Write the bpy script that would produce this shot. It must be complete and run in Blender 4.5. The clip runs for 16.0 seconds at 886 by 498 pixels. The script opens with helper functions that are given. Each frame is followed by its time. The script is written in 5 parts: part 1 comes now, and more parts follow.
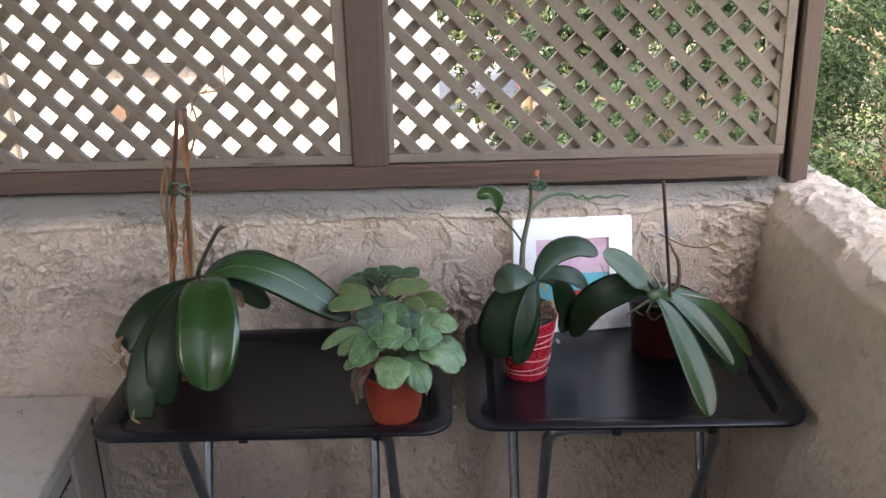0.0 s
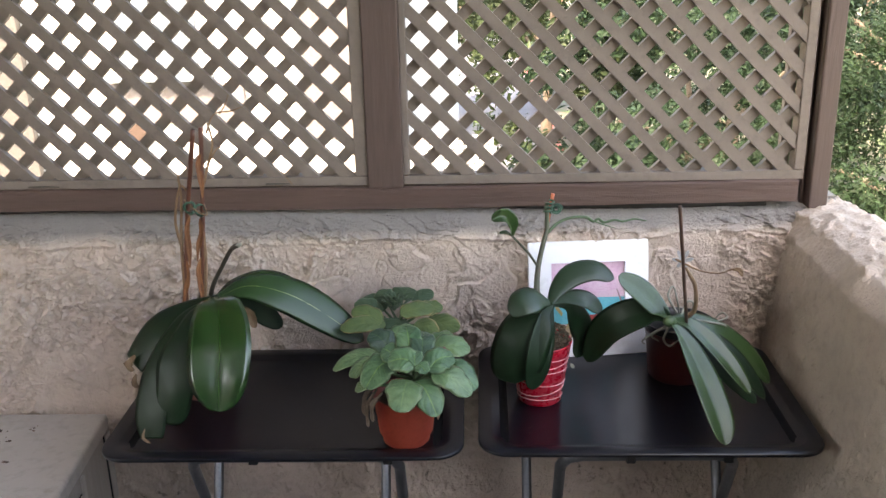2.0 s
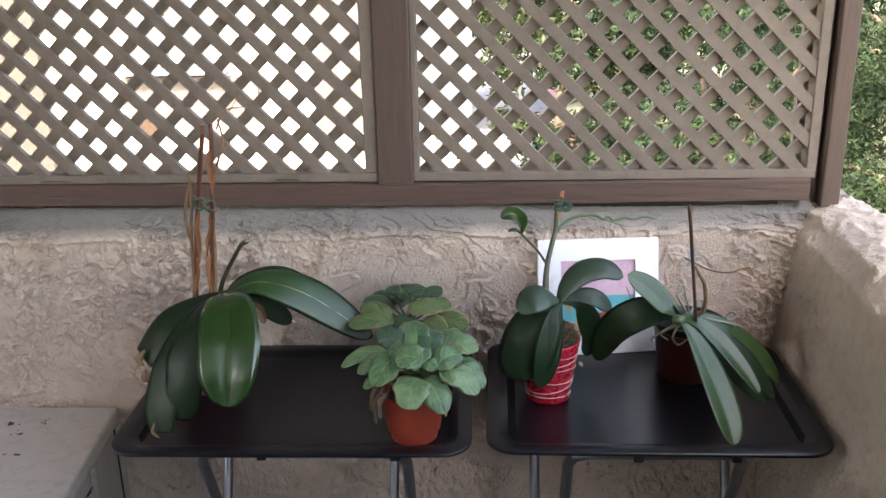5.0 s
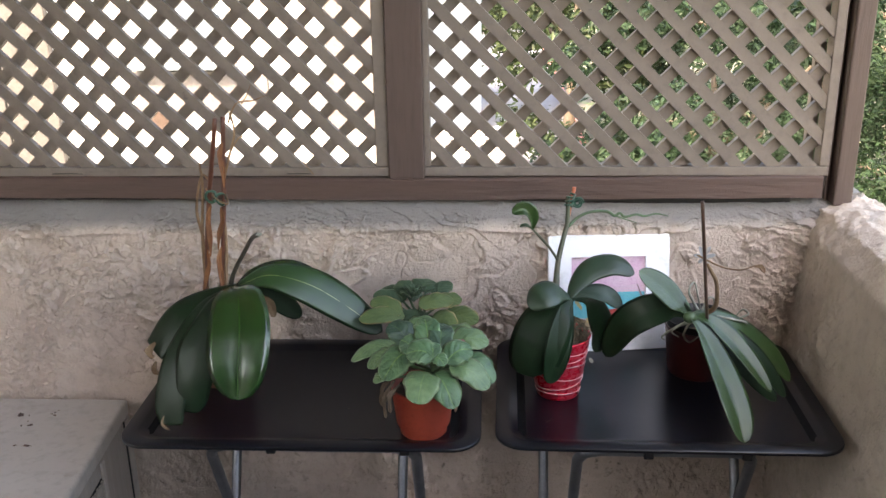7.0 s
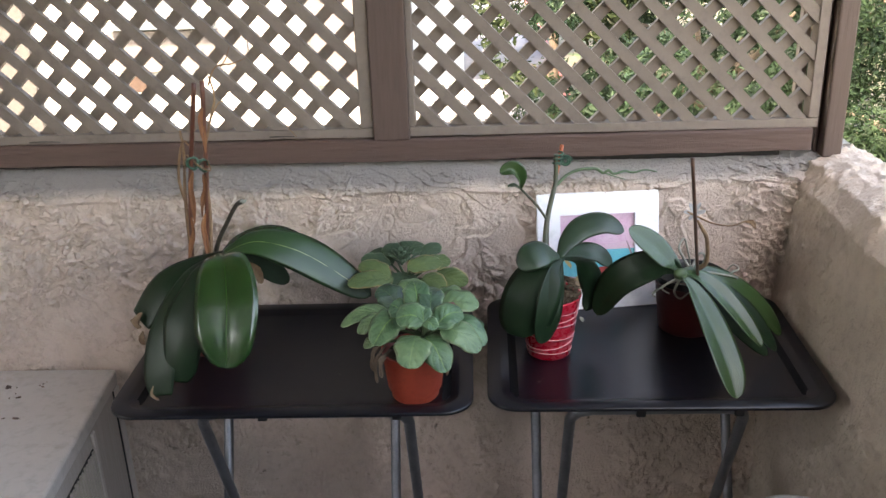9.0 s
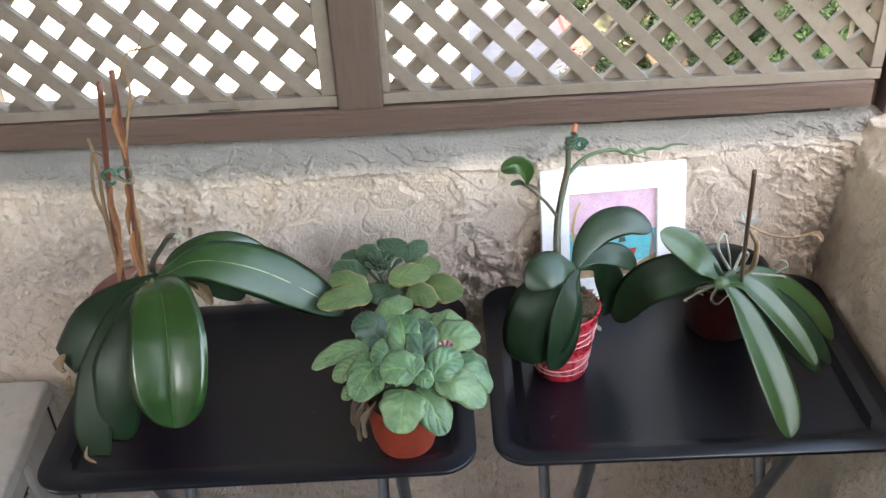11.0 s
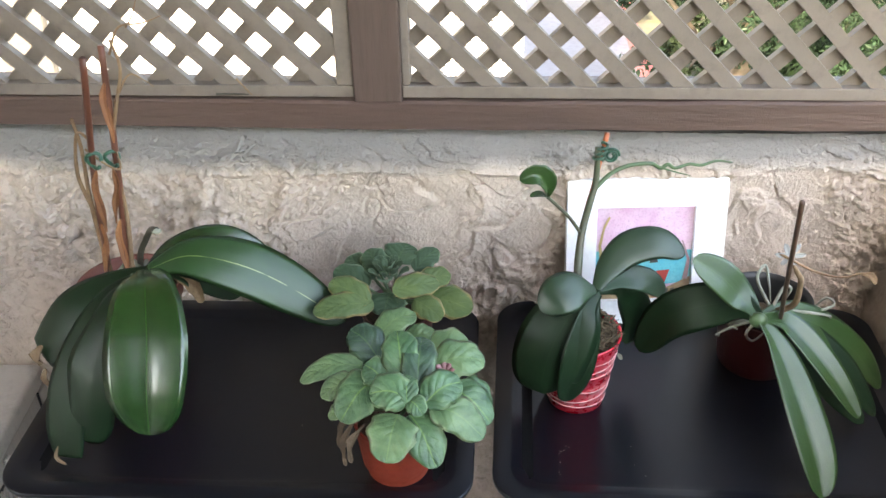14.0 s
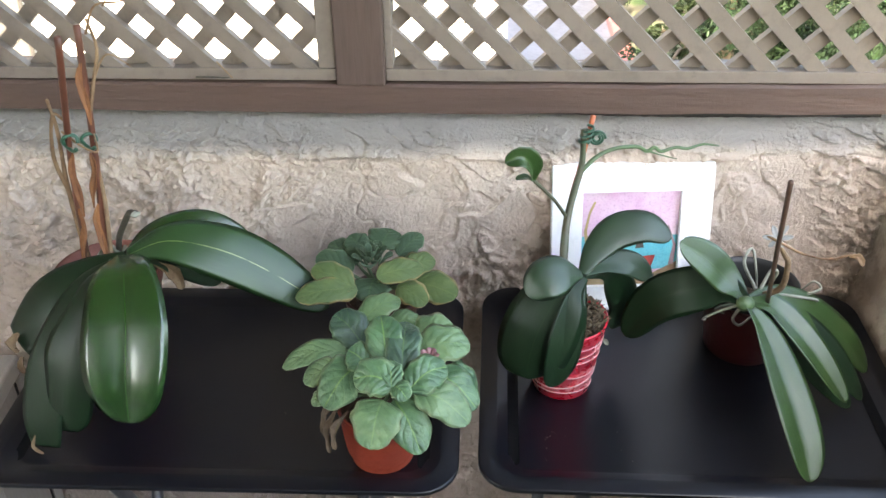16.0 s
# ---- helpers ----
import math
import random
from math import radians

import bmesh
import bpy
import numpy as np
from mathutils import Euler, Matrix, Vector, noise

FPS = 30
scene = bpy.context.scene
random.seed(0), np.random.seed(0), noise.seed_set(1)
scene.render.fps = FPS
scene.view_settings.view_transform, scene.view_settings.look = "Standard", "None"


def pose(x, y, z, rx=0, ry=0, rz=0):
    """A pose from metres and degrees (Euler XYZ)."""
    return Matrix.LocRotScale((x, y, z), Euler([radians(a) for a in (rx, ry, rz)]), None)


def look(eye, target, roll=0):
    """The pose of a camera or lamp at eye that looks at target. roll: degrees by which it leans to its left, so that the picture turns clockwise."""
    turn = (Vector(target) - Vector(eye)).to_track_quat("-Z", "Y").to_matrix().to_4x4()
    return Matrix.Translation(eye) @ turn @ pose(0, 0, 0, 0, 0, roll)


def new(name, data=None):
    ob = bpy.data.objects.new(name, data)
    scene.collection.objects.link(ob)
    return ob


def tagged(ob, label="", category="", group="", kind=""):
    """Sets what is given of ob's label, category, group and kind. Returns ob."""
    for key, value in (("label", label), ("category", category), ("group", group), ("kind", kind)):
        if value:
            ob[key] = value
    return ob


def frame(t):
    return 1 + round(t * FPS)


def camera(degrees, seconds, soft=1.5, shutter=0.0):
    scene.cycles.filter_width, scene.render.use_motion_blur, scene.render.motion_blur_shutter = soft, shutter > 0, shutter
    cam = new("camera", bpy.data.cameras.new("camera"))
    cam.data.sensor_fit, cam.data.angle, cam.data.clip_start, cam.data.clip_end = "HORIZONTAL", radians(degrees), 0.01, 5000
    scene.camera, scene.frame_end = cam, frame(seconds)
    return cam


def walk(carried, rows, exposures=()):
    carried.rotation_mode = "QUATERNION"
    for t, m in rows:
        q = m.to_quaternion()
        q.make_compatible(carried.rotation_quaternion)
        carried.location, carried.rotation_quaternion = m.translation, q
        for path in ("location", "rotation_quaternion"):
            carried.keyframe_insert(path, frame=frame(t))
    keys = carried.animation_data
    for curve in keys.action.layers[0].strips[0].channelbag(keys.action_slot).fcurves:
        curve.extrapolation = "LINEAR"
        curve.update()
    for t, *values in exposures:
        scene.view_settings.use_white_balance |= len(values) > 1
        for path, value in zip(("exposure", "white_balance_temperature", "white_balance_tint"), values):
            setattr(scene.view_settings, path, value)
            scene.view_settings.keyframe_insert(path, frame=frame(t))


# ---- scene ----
cam = camera(50.7, 16.0)
PATH = [
    (0, (0.142, -1.6, 1.381), (0.117, 0.278, 0.693), -1.6),
    (0.5, (0.143, -1.602, 1.383), (0.121, 0.276, 0.694), -1.3),
    (1, (0.147, -1.607, 1.388), (0.104, 0.276, 0.715), -1.1),
    (1.5, (0.147, -1.606, 1.385), (0.098, 0.286, 0.74), -0.9),
    (2, (0.149, -1.59, 1.38), (0.085, 0.301, 0.735), -1.3),
    (2.5, (0.153, -1.59, 1.382), (0.078, 0.301, 0.735), -1.5),
    (3, (0.147, -1.586, 1.381), (0.068, 0.301, 0.721), -1.3),
    (3.5, (0.145, -1.586, 1.379), (0.068, 0.298, 0.713), -1.5),
    (4, (0.156, -1.586, 1.383), (0.069, 0.302, 0.729), -1.5),
    (6.5, (0.152, -1.591, 1.385), (0.055, 0.294, 0.722), -0.9),
    (7, (0.15, -1.587, 1.381), (0.042, 0.297, 0.718), -0.9),
    (7.5, (0.15, -1.584, 1.376), (0.039, 0.294, 0.695), -0.9),
    (8, (0.148, -1.581, 1.378), (0.054, 0.287, 0.67), -0.9),
    (8.5, (0.146, -1.575, 1.371), (0.061, 0.284, 0.639), -1.6),
    (8.7, (0.149, -1.58, 1.374), (0.062, 0.279, 0.641), -1.8),
    (10.8, (0.097, -1.246, 1.478), (0.103, 0.451, 0.42), -2.9),
    (11, (0.114, -1.218, 1.477), (0.096, 0.478, 0.417), -3.2),
    (11.5, (0.174, -1.163, 1.464), (0.146, 0.464, 0.301), -0.1),
    (12, (0.188, -1.125, 1.461), (0.072, 0.497, 0.297), -1.7),
    (12.5, (0.17, -1.11, 1.469), (0.063, 0.54, 0.343), -1.2),
    (13, (0.166, -1.099, 1.456), (0.054, 0.565, 0.351), -2.0),
    (13.5, (0.16, -1.112, 1.453), (0.033, 0.558, 0.361), -1.4),
    (14, (0.156, -1.118, 1.445), (0.038, 0.563, 0.367), -1.2),
    (14.5, (0.155, -1.135, 1.435), (0.103, 0.552, 0.362), -0.1),
    (15, (0.149, -1.138, 1.438), (0.117, 0.548, 0.363), 0.6),
    (15.5, (0.147, -1.137, 1.439), (0.088, 0.549, 0.365), 0.9),
    (16, (0.154, -1.112, 1.428), (0.072, 0.563, 0.339), -0.7),
]
walk(cam, [(t, look(eye, target, roll)) for t, eye, target, roll in PATH],
     exposures=[(0.0, 3.55, 8700, 15), (8.7, 3.55, 8700, 15), (10.8, 4.17, 8700, 8), (16.0, 4.17, 8700, 8)])

# ---- light ----
world = bpy.data.worlds.new("sky")
scene.world = world
world.use_nodes = True
wn = world.node_tree
sky = wn.nodes.new("ShaderNodeTexSky")
sky.sky_type, sky.sun_disc = "NISHITA", False
SUN_ELEVATION, SUN_ROTATION = radians(52), radians(205)
sky.sun_elevation, sky.sun_rotation = SUN_ELEVATION, SUN_ROTATION
sky.air_density, sky.dust_density = 1.0, 2.0
bg = wn.nodes["Background"]
bg.inputs["Strength"].default_value = 0.15
wn.links.new(sky.outputs["Color"], bg.inputs["Color"])
sun_data = bpy.data.lights.new("sun", "SUN")
sun_data.energy, sun_data.angle, sun_data.color = 1.9, radians(6), (1.0, 0.95, 0.88)
sun = new("sun", sun_data)
SUN_WAY = Vector((math.sin(SUN_ROTATION) * math.cos(SUN_ELEVATION), math.cos(SUN_ROTATION) * math.cos(SUN_ELEVATION), math.sin(SUN_ELEVATION)))
sun.matrix_world = look(SUN_WAY * 30, (0, 0, 0))


# ---- materials ----
def rgb(*c):
    return (*c, 1.0)


def material(name, base, other=None, rough=0.6, scale=8.0, detail=8.0, mix=(0.35, 0.65), bump=0.0, bump_scale=60.0,
             metal=0.0, spots=None, spot_scale=20.0, spot_range=(0.62, 0.7), stretch=(1, 1, 1), rough_var=0.1, coat=0.0, island=0.0,
             sheen=0.0, through_light=0.0, spec=0.5, band=None, mildew=None):
    """A surface of two mixed tones, spots of a third, fine relief and uneven gloss."""
    m = bpy.data.materials.new(name)
    m.use_nodes = True
    t = m.node_tree
    b = t.nodes["Principled BSDF"]
    other = other or tuple(v * 0.75 for v in base)
    tc = t.nodes.new("ShaderNodeNewGeometry")
    mp = t.nodes.new("ShaderNodeMapping")
    mp.inputs["Scale"].default_value = stretch
    t.links.new(tc.outputs["Position"], mp.inputs["Vector"])

    def noise_at(s, d=detail, r=0.6):
        n = t.nodes.new("ShaderNodeTexNoise")
        n.inputs["Scale"].default_value, n.inputs["Detail"].default_value, n.inputs["Roughness"].default_value = s, d, r
        t.links.new(mp.outputs["Vector"], n.inputs["Vector"])
        return n

    def ramp(src, lo, hi):
        r = t.nodes.new("ShaderNodeMapRange")
        r.inputs["From Min"].default_value, r.inputs["From Max"].default_value = lo, hi
        t.links.new(src, r.inputs["Value"])
        return r.outputs["Result"]

    def blend(fac, a, c):
        x = t.nodes.new("ShaderNodeMix")
        x.data_type = "RGBA"
        if isinstance(fac, float):
            x.inputs[0].default_value = fac
        else:
            t.links.new(fac, x.inputs[0])
        for k, v in ((6, a), (7, c)):
            if isinstance(v, tuple):
                x.inputs[k].default_value = rgb(*v)
            else:
                t.links.new(v, x.inputs[k])
        return x.outputs[2]

    big = noise_at(scale)
    col = blend(ramp(big.outputs["Fac"], *mix), base, other)
    fine = noise_at(scale * 9, 4)
    dark = tuple(v * 0.7 for v in base)
    col = blend(ramp(fine.outputs["Fac"], 0.5, 0.85), col, dark)
    if spots:
        sp = noise_at(spot_scale, 5)
        col = blend(ramp(sp.outputs["Fac"], *spot_range), col, spots)
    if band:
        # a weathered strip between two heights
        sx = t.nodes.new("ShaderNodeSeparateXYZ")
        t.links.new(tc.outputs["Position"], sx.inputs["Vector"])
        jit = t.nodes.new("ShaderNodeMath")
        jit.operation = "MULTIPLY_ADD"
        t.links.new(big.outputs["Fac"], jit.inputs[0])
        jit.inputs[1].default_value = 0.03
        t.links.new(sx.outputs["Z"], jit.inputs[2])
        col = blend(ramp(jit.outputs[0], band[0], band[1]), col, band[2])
    if mildew:
        # clustered flecks of mildew low on the wall
        sz = t.nodes.new("ShaderNodeSeparateXYZ")
        t.links.new(tc.outputs["Position"], sz.inputs["Vector"])
        fac = ramp(noise_at(48, 4).outputs["Fac"], 0.60, 0.74)
        for src in (ramp(noise_at(7, 2).outputs["Fac"], 0.50, 0.62), ramp(sz.outputs["Z"], 0.56, 0.50)):
            mu = t.nodes.new("ShaderNodeMath")
            mu.operation = "MULTIPLY"
            t.links.new(fac, mu.inputs[0])
            t.links.new(src, mu.inputs[1])
            fac = mu.outputs[0]
        col = blend(fac, col, mildew)
    if island:
        ob = t.nodes.new("ShaderNodeHueSaturation")
        r = t.nodes.new("ShaderNodeMapRange")
        r.inputs["To Min"].default_value, r.inputs["To Max"].default_value = 1 - island, 1 + island
        t.links.new(tc.outputs["Random Per Island"], r.inputs["Value"])
        t.links.new(r.outputs["Result"], ob.inputs["Value"])
        t.links.new(col, ob.inputs["Color"])
        col = ob.outputs["Color"]
    t.links.new(col, b.inputs["Base Color"])
    rr = t.nodes.new("ShaderNodeMapRange")
    rr.inputs["To Min"].default_value, rr.inputs["To Max"].default_value = rough - rough_var, min(1.0, rough + rough_var)
    t.links.new(fine.outputs["Fac"], rr.inputs["Value"])
    t.links.new(rr.outputs["Result"], b.inputs["Roughness"])
    b.inputs["Metallic"].default_value = metal
    b.inputs["Coat Weight"].default_value = coat
    b.inputs["Specular IOR Level"].default_value = spec
    if sheen:
        b.inputs["Sheen Weight"].default_value = sheen
    if bump:
        bp = t.nodes.new("ShaderNodeBump")
        bp.inputs["Strength"].default_value, bp.inputs["Distance"].default_value = bump, 0.006
        t.links.new(noise_at(bump_scale, 6).outputs["Fac"], bp.inputs["Height"])
        t.links.new(bp.outputs["Normal"], b.inputs["Normal"])
    if through_light:
        tr = t.nodes.new("ShaderNodeBsdfTranslucent")
        t.links.new(col, tr.inputs["Color"])
        ms = t.nodes.new("ShaderNodeMixShader")
        ms.inputs["Fac"].default_value = through_light
        t.links.new(b.outputs["BSDF"], ms.inputs[1])
        t.links.new(tr.outputs["BSDF"], ms.inputs[2])
        t.links.new(ms.outputs["Shader"], t.nodes["Material Output"].inputs["Surface"])
    return m


def leaf_material(name, base, other, rib, rough=0.35, veins=0.0, margin=None, coat=0.0, rib_width=0.012, sheen=0.0, rib_gain=1.0, broken=False, coat_rough=0.25, spec=0.5):
    """Leaf blade: mottled green, pale midrib along the middle, fine lengthwise or side veins, a coloured margin."""
    m = bpy.data.materials.new(name)
    m.use_nodes = True
    t = m.node_tree
    b = t.nodes["Principled BSDF"]
    uv = t.nodes.new("ShaderNodeUVMap")
    sep = t.nodes.new("ShaderNodeSeparateXYZ")
    t.links.new(uv.outputs["UV"], sep.inputs["Vector"])

    def calc(op, a, c=0.0):
        n = t.nodes.new("ShaderNodeMath")
        n.operation = op
        for k, v in ((0, a), (1, c)):
            if isinstance(v, (int, float)):
                n.inputs[k].default_value = v
            else:
                t.links.new(v, n.inputs[k])
        return n.outputs[0]

    def step(src, lo, hi, a=0.0, c=1.0):
        r = t.nodes.new("ShaderNodeMapRange")
        for k, v in (("From Min", lo), ("From Max", hi), ("To Min", a), ("To Max", c)):
            r.inputs[k].default_value = v
        t.links.new(src, r.inputs["Value"])
        return r.outputs["Result"]

    def blend(fac, a, c):
        x = t.nodes.new("ShaderNodeMix")
        x.data_type = "RGBA"
        t.links.new(fac, x.inputs[0])
        for k, v in ((6, a), (7, c)):
            if isinstance(v, tuple):
                x.inputs[k].default_value = rgb(*v)
            else:
                t.links.new(v, x.inputs[k])
        return x.outputs[2]

    geo = t.nodes.new("ShaderNodeNewGeometry")
    n1 = t.nodes.new("ShaderNodeTexNoise")
    n1.inputs["Scale"].default_value, n1.inputs["Detail"].default_value = 55.0 if veins else 28.0, 6.0
    t.links.new(geo.outputs["Position"], n1.inputs["Vector"])
    off = calc("ABSOLUTE", calc("SUBTRACT", sep.outputs["X"], 0.5))
    col = blend(step(n1.outputs["Fac"], 0.35, 0.65), base, other)
    if veins:
        # side veins that run out and forward from the midrib
        ph = calc("SUBTRACT", calc("MULTIPLY", sep.outputs["Y"], 5.0), calc("MULTIPLY", off, 4.0))
        ph = calc("ADD", ph, calc("MULTIPLY", n1.outputs["Fac"], 1.1))
        saw = calc("ABSOLUTE", calc("SINE", calc("MULTIPLY", ph, 3.1416)))
        vein = step(saw, 0.0, 0.35, veins, 0.0)
        col = blend(vein, col, rib)
    else:
        wv = t.nodes.new("ShaderNodeTexNoise")
        wv.inputs["Scale"].default_value, wv.inputs["Detail"].default_value = 1.0, 3.0
        sc = t.nodes.new("ShaderNodeMapping")
        sc.inputs["Scale"].default_value = (90, 3, 1)
        t.links.new(uv.outputs["UV"], sc.inputs["Vector"])
        t.links.new(sc.outputs["Vector"], wv.inputs["Vector"])
        col = blend(step(wv.outputs["Fac"], 0.45, 0.8, 0.0, 0.45), col, tuple(v * 1.5 for v in base))
    rib_fac = step(off, 0.0, rib_width, rib_gain, 0.0)
    if broken:
        along = t.nodes.new("ShaderNodeTexNoise")
        along.inputs["Scale"].default_value = 45.0
        t.links.new(geo.outputs["Position"], along.inputs["Vector"])
        rib_fac = calc("MULTIPLY", rib_fac, step(along.outputs["Fac"], 0.33, 0.45))
    col = blend(rib_fac, col, rib)
    if margin:
        rag = calc("ADD", off, calc("MULTIPLY", calc("SUBTRACT", n1.outputs["Fac"], 0.5), 0.25))
        col = blend(step(rag, 0.40, 0.49), col, margin)
    t.links.new(col, b.inputs["Base Color"])
    b.inputs["Roughness"].default_value = rough
    b.inputs["Specular IOR Level"].default_value = spec
    b.inputs["Coat Weight"].default_value = coat
    b.inputs["Coat Roughness"].default_value = coat_rough
    if sheen:
        b.inputs["Sheen Weight"].default_value = sheen
        b.inputs["Sheen Tint"].default_value = rgb(0.8, 1.0, 0.85)
    bp = t.nodes.new("ShaderNodeBump")
    bp.inputs["Strength"].default_value, bp.inputs["Distance"].default_value = 0.25, 0.002
    if veins:
        quilt = t.nodes.new("ShaderNodeTexNoise")
        quilt.inputs["Scale"].default_value, quilt.inputs["Detail"].default_value = 150.0, 3.0
        t.links.new(geo.outputs["Position"], quilt.inputs["Vector"])
        t.links.new(calc("ADD", calc("MULTIPLY", saw, 0.4), calc("MULTIPLY", quilt.outputs["Fac"], 1.2)), bp.inputs["Height"])
        bp.inputs["Strength"].default_value, bp.inputs["Distance"].default_value = 0.4, 0.004
    else:
        t.links.new(calc("ADD", wv.outputs["Fac"], calc("MULTIPLY", n1.outputs["Fac"], 2.2)), bp.inputs["Height"])
    t.links.new(bp.outputs["Normal"], b.inputs["Normal"])
    tr = t.nodes.new("ShaderNodeBsdfTranslucent")
    t.links.new(col, tr.inputs["Color"])
    ms = t.nodes.new("ShaderNodeMixShader")
    ms.inputs["Fac"].default_value = 0.12
    t.links.new(b.outputs["BSDF"], ms.inputs[1])
    t.links.new(tr.outputs["BSDF"], ms.inputs[2])
    t.links.new(ms.outputs["Shader"], t.nodes["Material Output"].inputs["Surface"])
    return m


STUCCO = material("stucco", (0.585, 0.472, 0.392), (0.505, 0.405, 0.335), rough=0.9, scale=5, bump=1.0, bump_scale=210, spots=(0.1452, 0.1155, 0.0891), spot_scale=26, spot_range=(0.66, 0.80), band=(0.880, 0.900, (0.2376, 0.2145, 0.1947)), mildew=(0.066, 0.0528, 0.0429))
STUCCO_WARM = material("stucco_side", (0.50, 0.412, 0.335), (0.42, 0.34, 0.27), rough=0.9, scale=5, bump=0.9, bump_scale=150, spots=(0.132, 0.1056, 0.0792), spot_scale=22, spot_range=(0.66, 0.80))
BROWN = material("brown_paint", (0.0828, 0.0461, 0.0353), (0.0662, 0.0374, 0.0295), rough=0.62, scale=6, bump=0.5, bump_scale=42, stretch=(0.25, 1, 3), spots=(0.054, 0.036, 0.0302), spot_scale=30, spot_range=(0.68, 0.78))
BROWN_POST = material("brown_post_paint", (0.0778, 0.0475, 0.0382), (0.0648, 0.0403, 0.0324), rough=0.6, scale=6, bump=0.25, bump_scale=30, stretch=(3, 1, 0.25), spots=(0.0576, 0.0382, 0.0324), spot_scale=24, spot_range=(0.7, 0.78))
LATTICE = material("lattice_paint", (0.1655, 0.1311, 0.1088), (0.1395, 0.1107, 0.0911), rough=0.7, scale=7, bump=0.2, bump_scale=60, spots=(0.0979, 0.0777, 0.0633), spot_scale=30, spot_range=(0.68, 0.76))
TRAY_BLACK = material("black_tray_plastic", (0.0036, 0.0044, 0.0072), (0.003, 0.0036, 0.0058), rough=0.30, spec=0.42, scale=9, rough_var=0.03)
STEEL = material("grey_steel_tube", (0.21, 0.217, 0.231), (0.168, 0.175, 0.189), rough=0.38, scale=30, metal=0.75, bump=0.05)
GROOVE_SHADE = material("groove_shade_black", (0.0015, 0.0015, 0.002), rough=0.7, scale=20, spec=0.15)
BLACK_PLASTIC = material("black_plastic", (0.012, 0.012, 0.012), rough=0.5, scale=20)
GREY_PLASTIC = material("grey_bin_plastic", (0.30, 0.29, 0.28), (0.25, 0.24, 0.23), rough=0.45, scale=12)
TERRACOTTA = material("terracotta_plastic", (0.28, 0.0406, 0.021), (0.245, 0.035, 0.0182), rough=0.48, scale=14, bump=0.05, spots=(0.21, 0.035, 0.0175), spot_scale=30)
PINK_CLAY = material("faded_clay_pot", (0.21, 0.07, 0.0525), (0.168, 0.056, 0.042), rough=0.7, scale=20, bump=0.2)
RED_GLOSS = material("red_enamel", (0.567, 0.017, 0.0378), (0.4914, 0.0132, 0.0302), rough=0.28, scale=12, coat=0.4)
WHITE_LINE = material("white_thread_paint", (0.6048, 0.3213, 0.3213), rough=0.5)
WINE_POT = material("wine_red_pot", (0.0595, 0.0098, 0.0084), (0.042, 0.007, 0.007), rough=0.4, scale=14)
SOIL = material("bark_soil", (0.105, 0.0665, 0.0385), (0.035, 0.0231, 0.014), rough=0.95, scale=60, bump=1.0, bump_scale=220)
MOSS_DRY = material("dry_moss", (0.1047, 0.0728, 0.041), (0.0455, 0.0319, 0.0182), rough=0.95, scale=120, island=0.35)
WHITE_FRAME = material("white_frame_paint", (0.84, 0.85, 0.86), (0.82, 0.83, 0.84), rough=0.45, scale=4, bump=0.05, bump_scale=90)
CANE = material("brown_cane", (0.1155, 0.0336, 0.0182), (0.0595, 0.021, 0.0133), rough=0.45, scale=30, stretch=(1, 1, 0.4), spots=(0.035, 0.0175, 0.0105), spot_scale=24)
SHEATH = material("dry_sheath", (0.28, 0.119, 0.049), (0.154, 0.0595, 0.028), rough=0.8, scale=50, stretch=(1, 1, 0.3), bump=0.4, bump_scale=200)
CANE_ORANGE = material("orange_stake", (0.434, 0.112, 0.042), (0.35, 0.084, 0.035), rough=0.5, scale=30)
CANE_DARK = material("dark_stake", (0.085, 0.042, 0.028), (0.05, 0.026, 0.02), rough=0.5, scale=30)
DRY_STEM = material("dried_stem", (0.231, 0.1435, 0.0805), (0.14, 0.0805, 0.0455), rough=0.85, scale=40, bump=0.4, bump_scale=200)
DRY_BLACK = material("blackened_stem", (0.035, 0.03, 0.022), (0.06, 0.05, 0.035), rough=0.7, scale=50, bump=0.4)
STEM_GREEN = material("green_stem", (0.0385, 0.0595, 0.0315), (0.056, 0.042, 0.0245), rough=0.5, scale=35)
STEM_FRESH = material("fresh_stem", (0.0525, 0.105, 0.0385), (0.042, 0.07, 0.0315), rough=0.5, scale=35)
ROOT = material("silvery_root", (0.28, 0.28, 0.231), (0.168, 0.175, 0.133), rough=0.8, scale=60)
CLIP_GREEN = material("green_clip_plastic", (0.014, 0.07, 0.042), rough=0.4, scale=30)
CLEAR_TIE = material("clear_tie", (0.4125, 0.4235, 0.429), rough=0.3, scale=30)
DARK_DRY = material("dark_withered_leaf", (0.075, 0.05, 0.032), (0.13, 0.09, 0.06), rough=0.85, scale=60, bump=0.5)
DRY_LEAF = material("withered_leaf", (0.119, 0.0665, 0.0336), (0.21, 0.14, 0.0805), rough=0.8, scale=40, bump=0.5)
PETAL = material("pale_pink_petal", (0.385, 0.238, 0.231), (0.28, 0.112, 0.119), rough=0.7, scale=120)
ORCHID = leaf_material("orchid_leaf", (0.0092, 0.0343, 0.0073), (0.0145, 0.0475, 0.0099), (0.0429, 0.0924, 0.0231), rough=0.24, coat=1.0, rib_width=0.009, rib_gain=0.45, coat_rough=0.20)
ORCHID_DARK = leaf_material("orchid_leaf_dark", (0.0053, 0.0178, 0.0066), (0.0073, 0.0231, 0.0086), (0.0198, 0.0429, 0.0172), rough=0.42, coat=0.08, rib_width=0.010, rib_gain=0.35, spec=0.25)
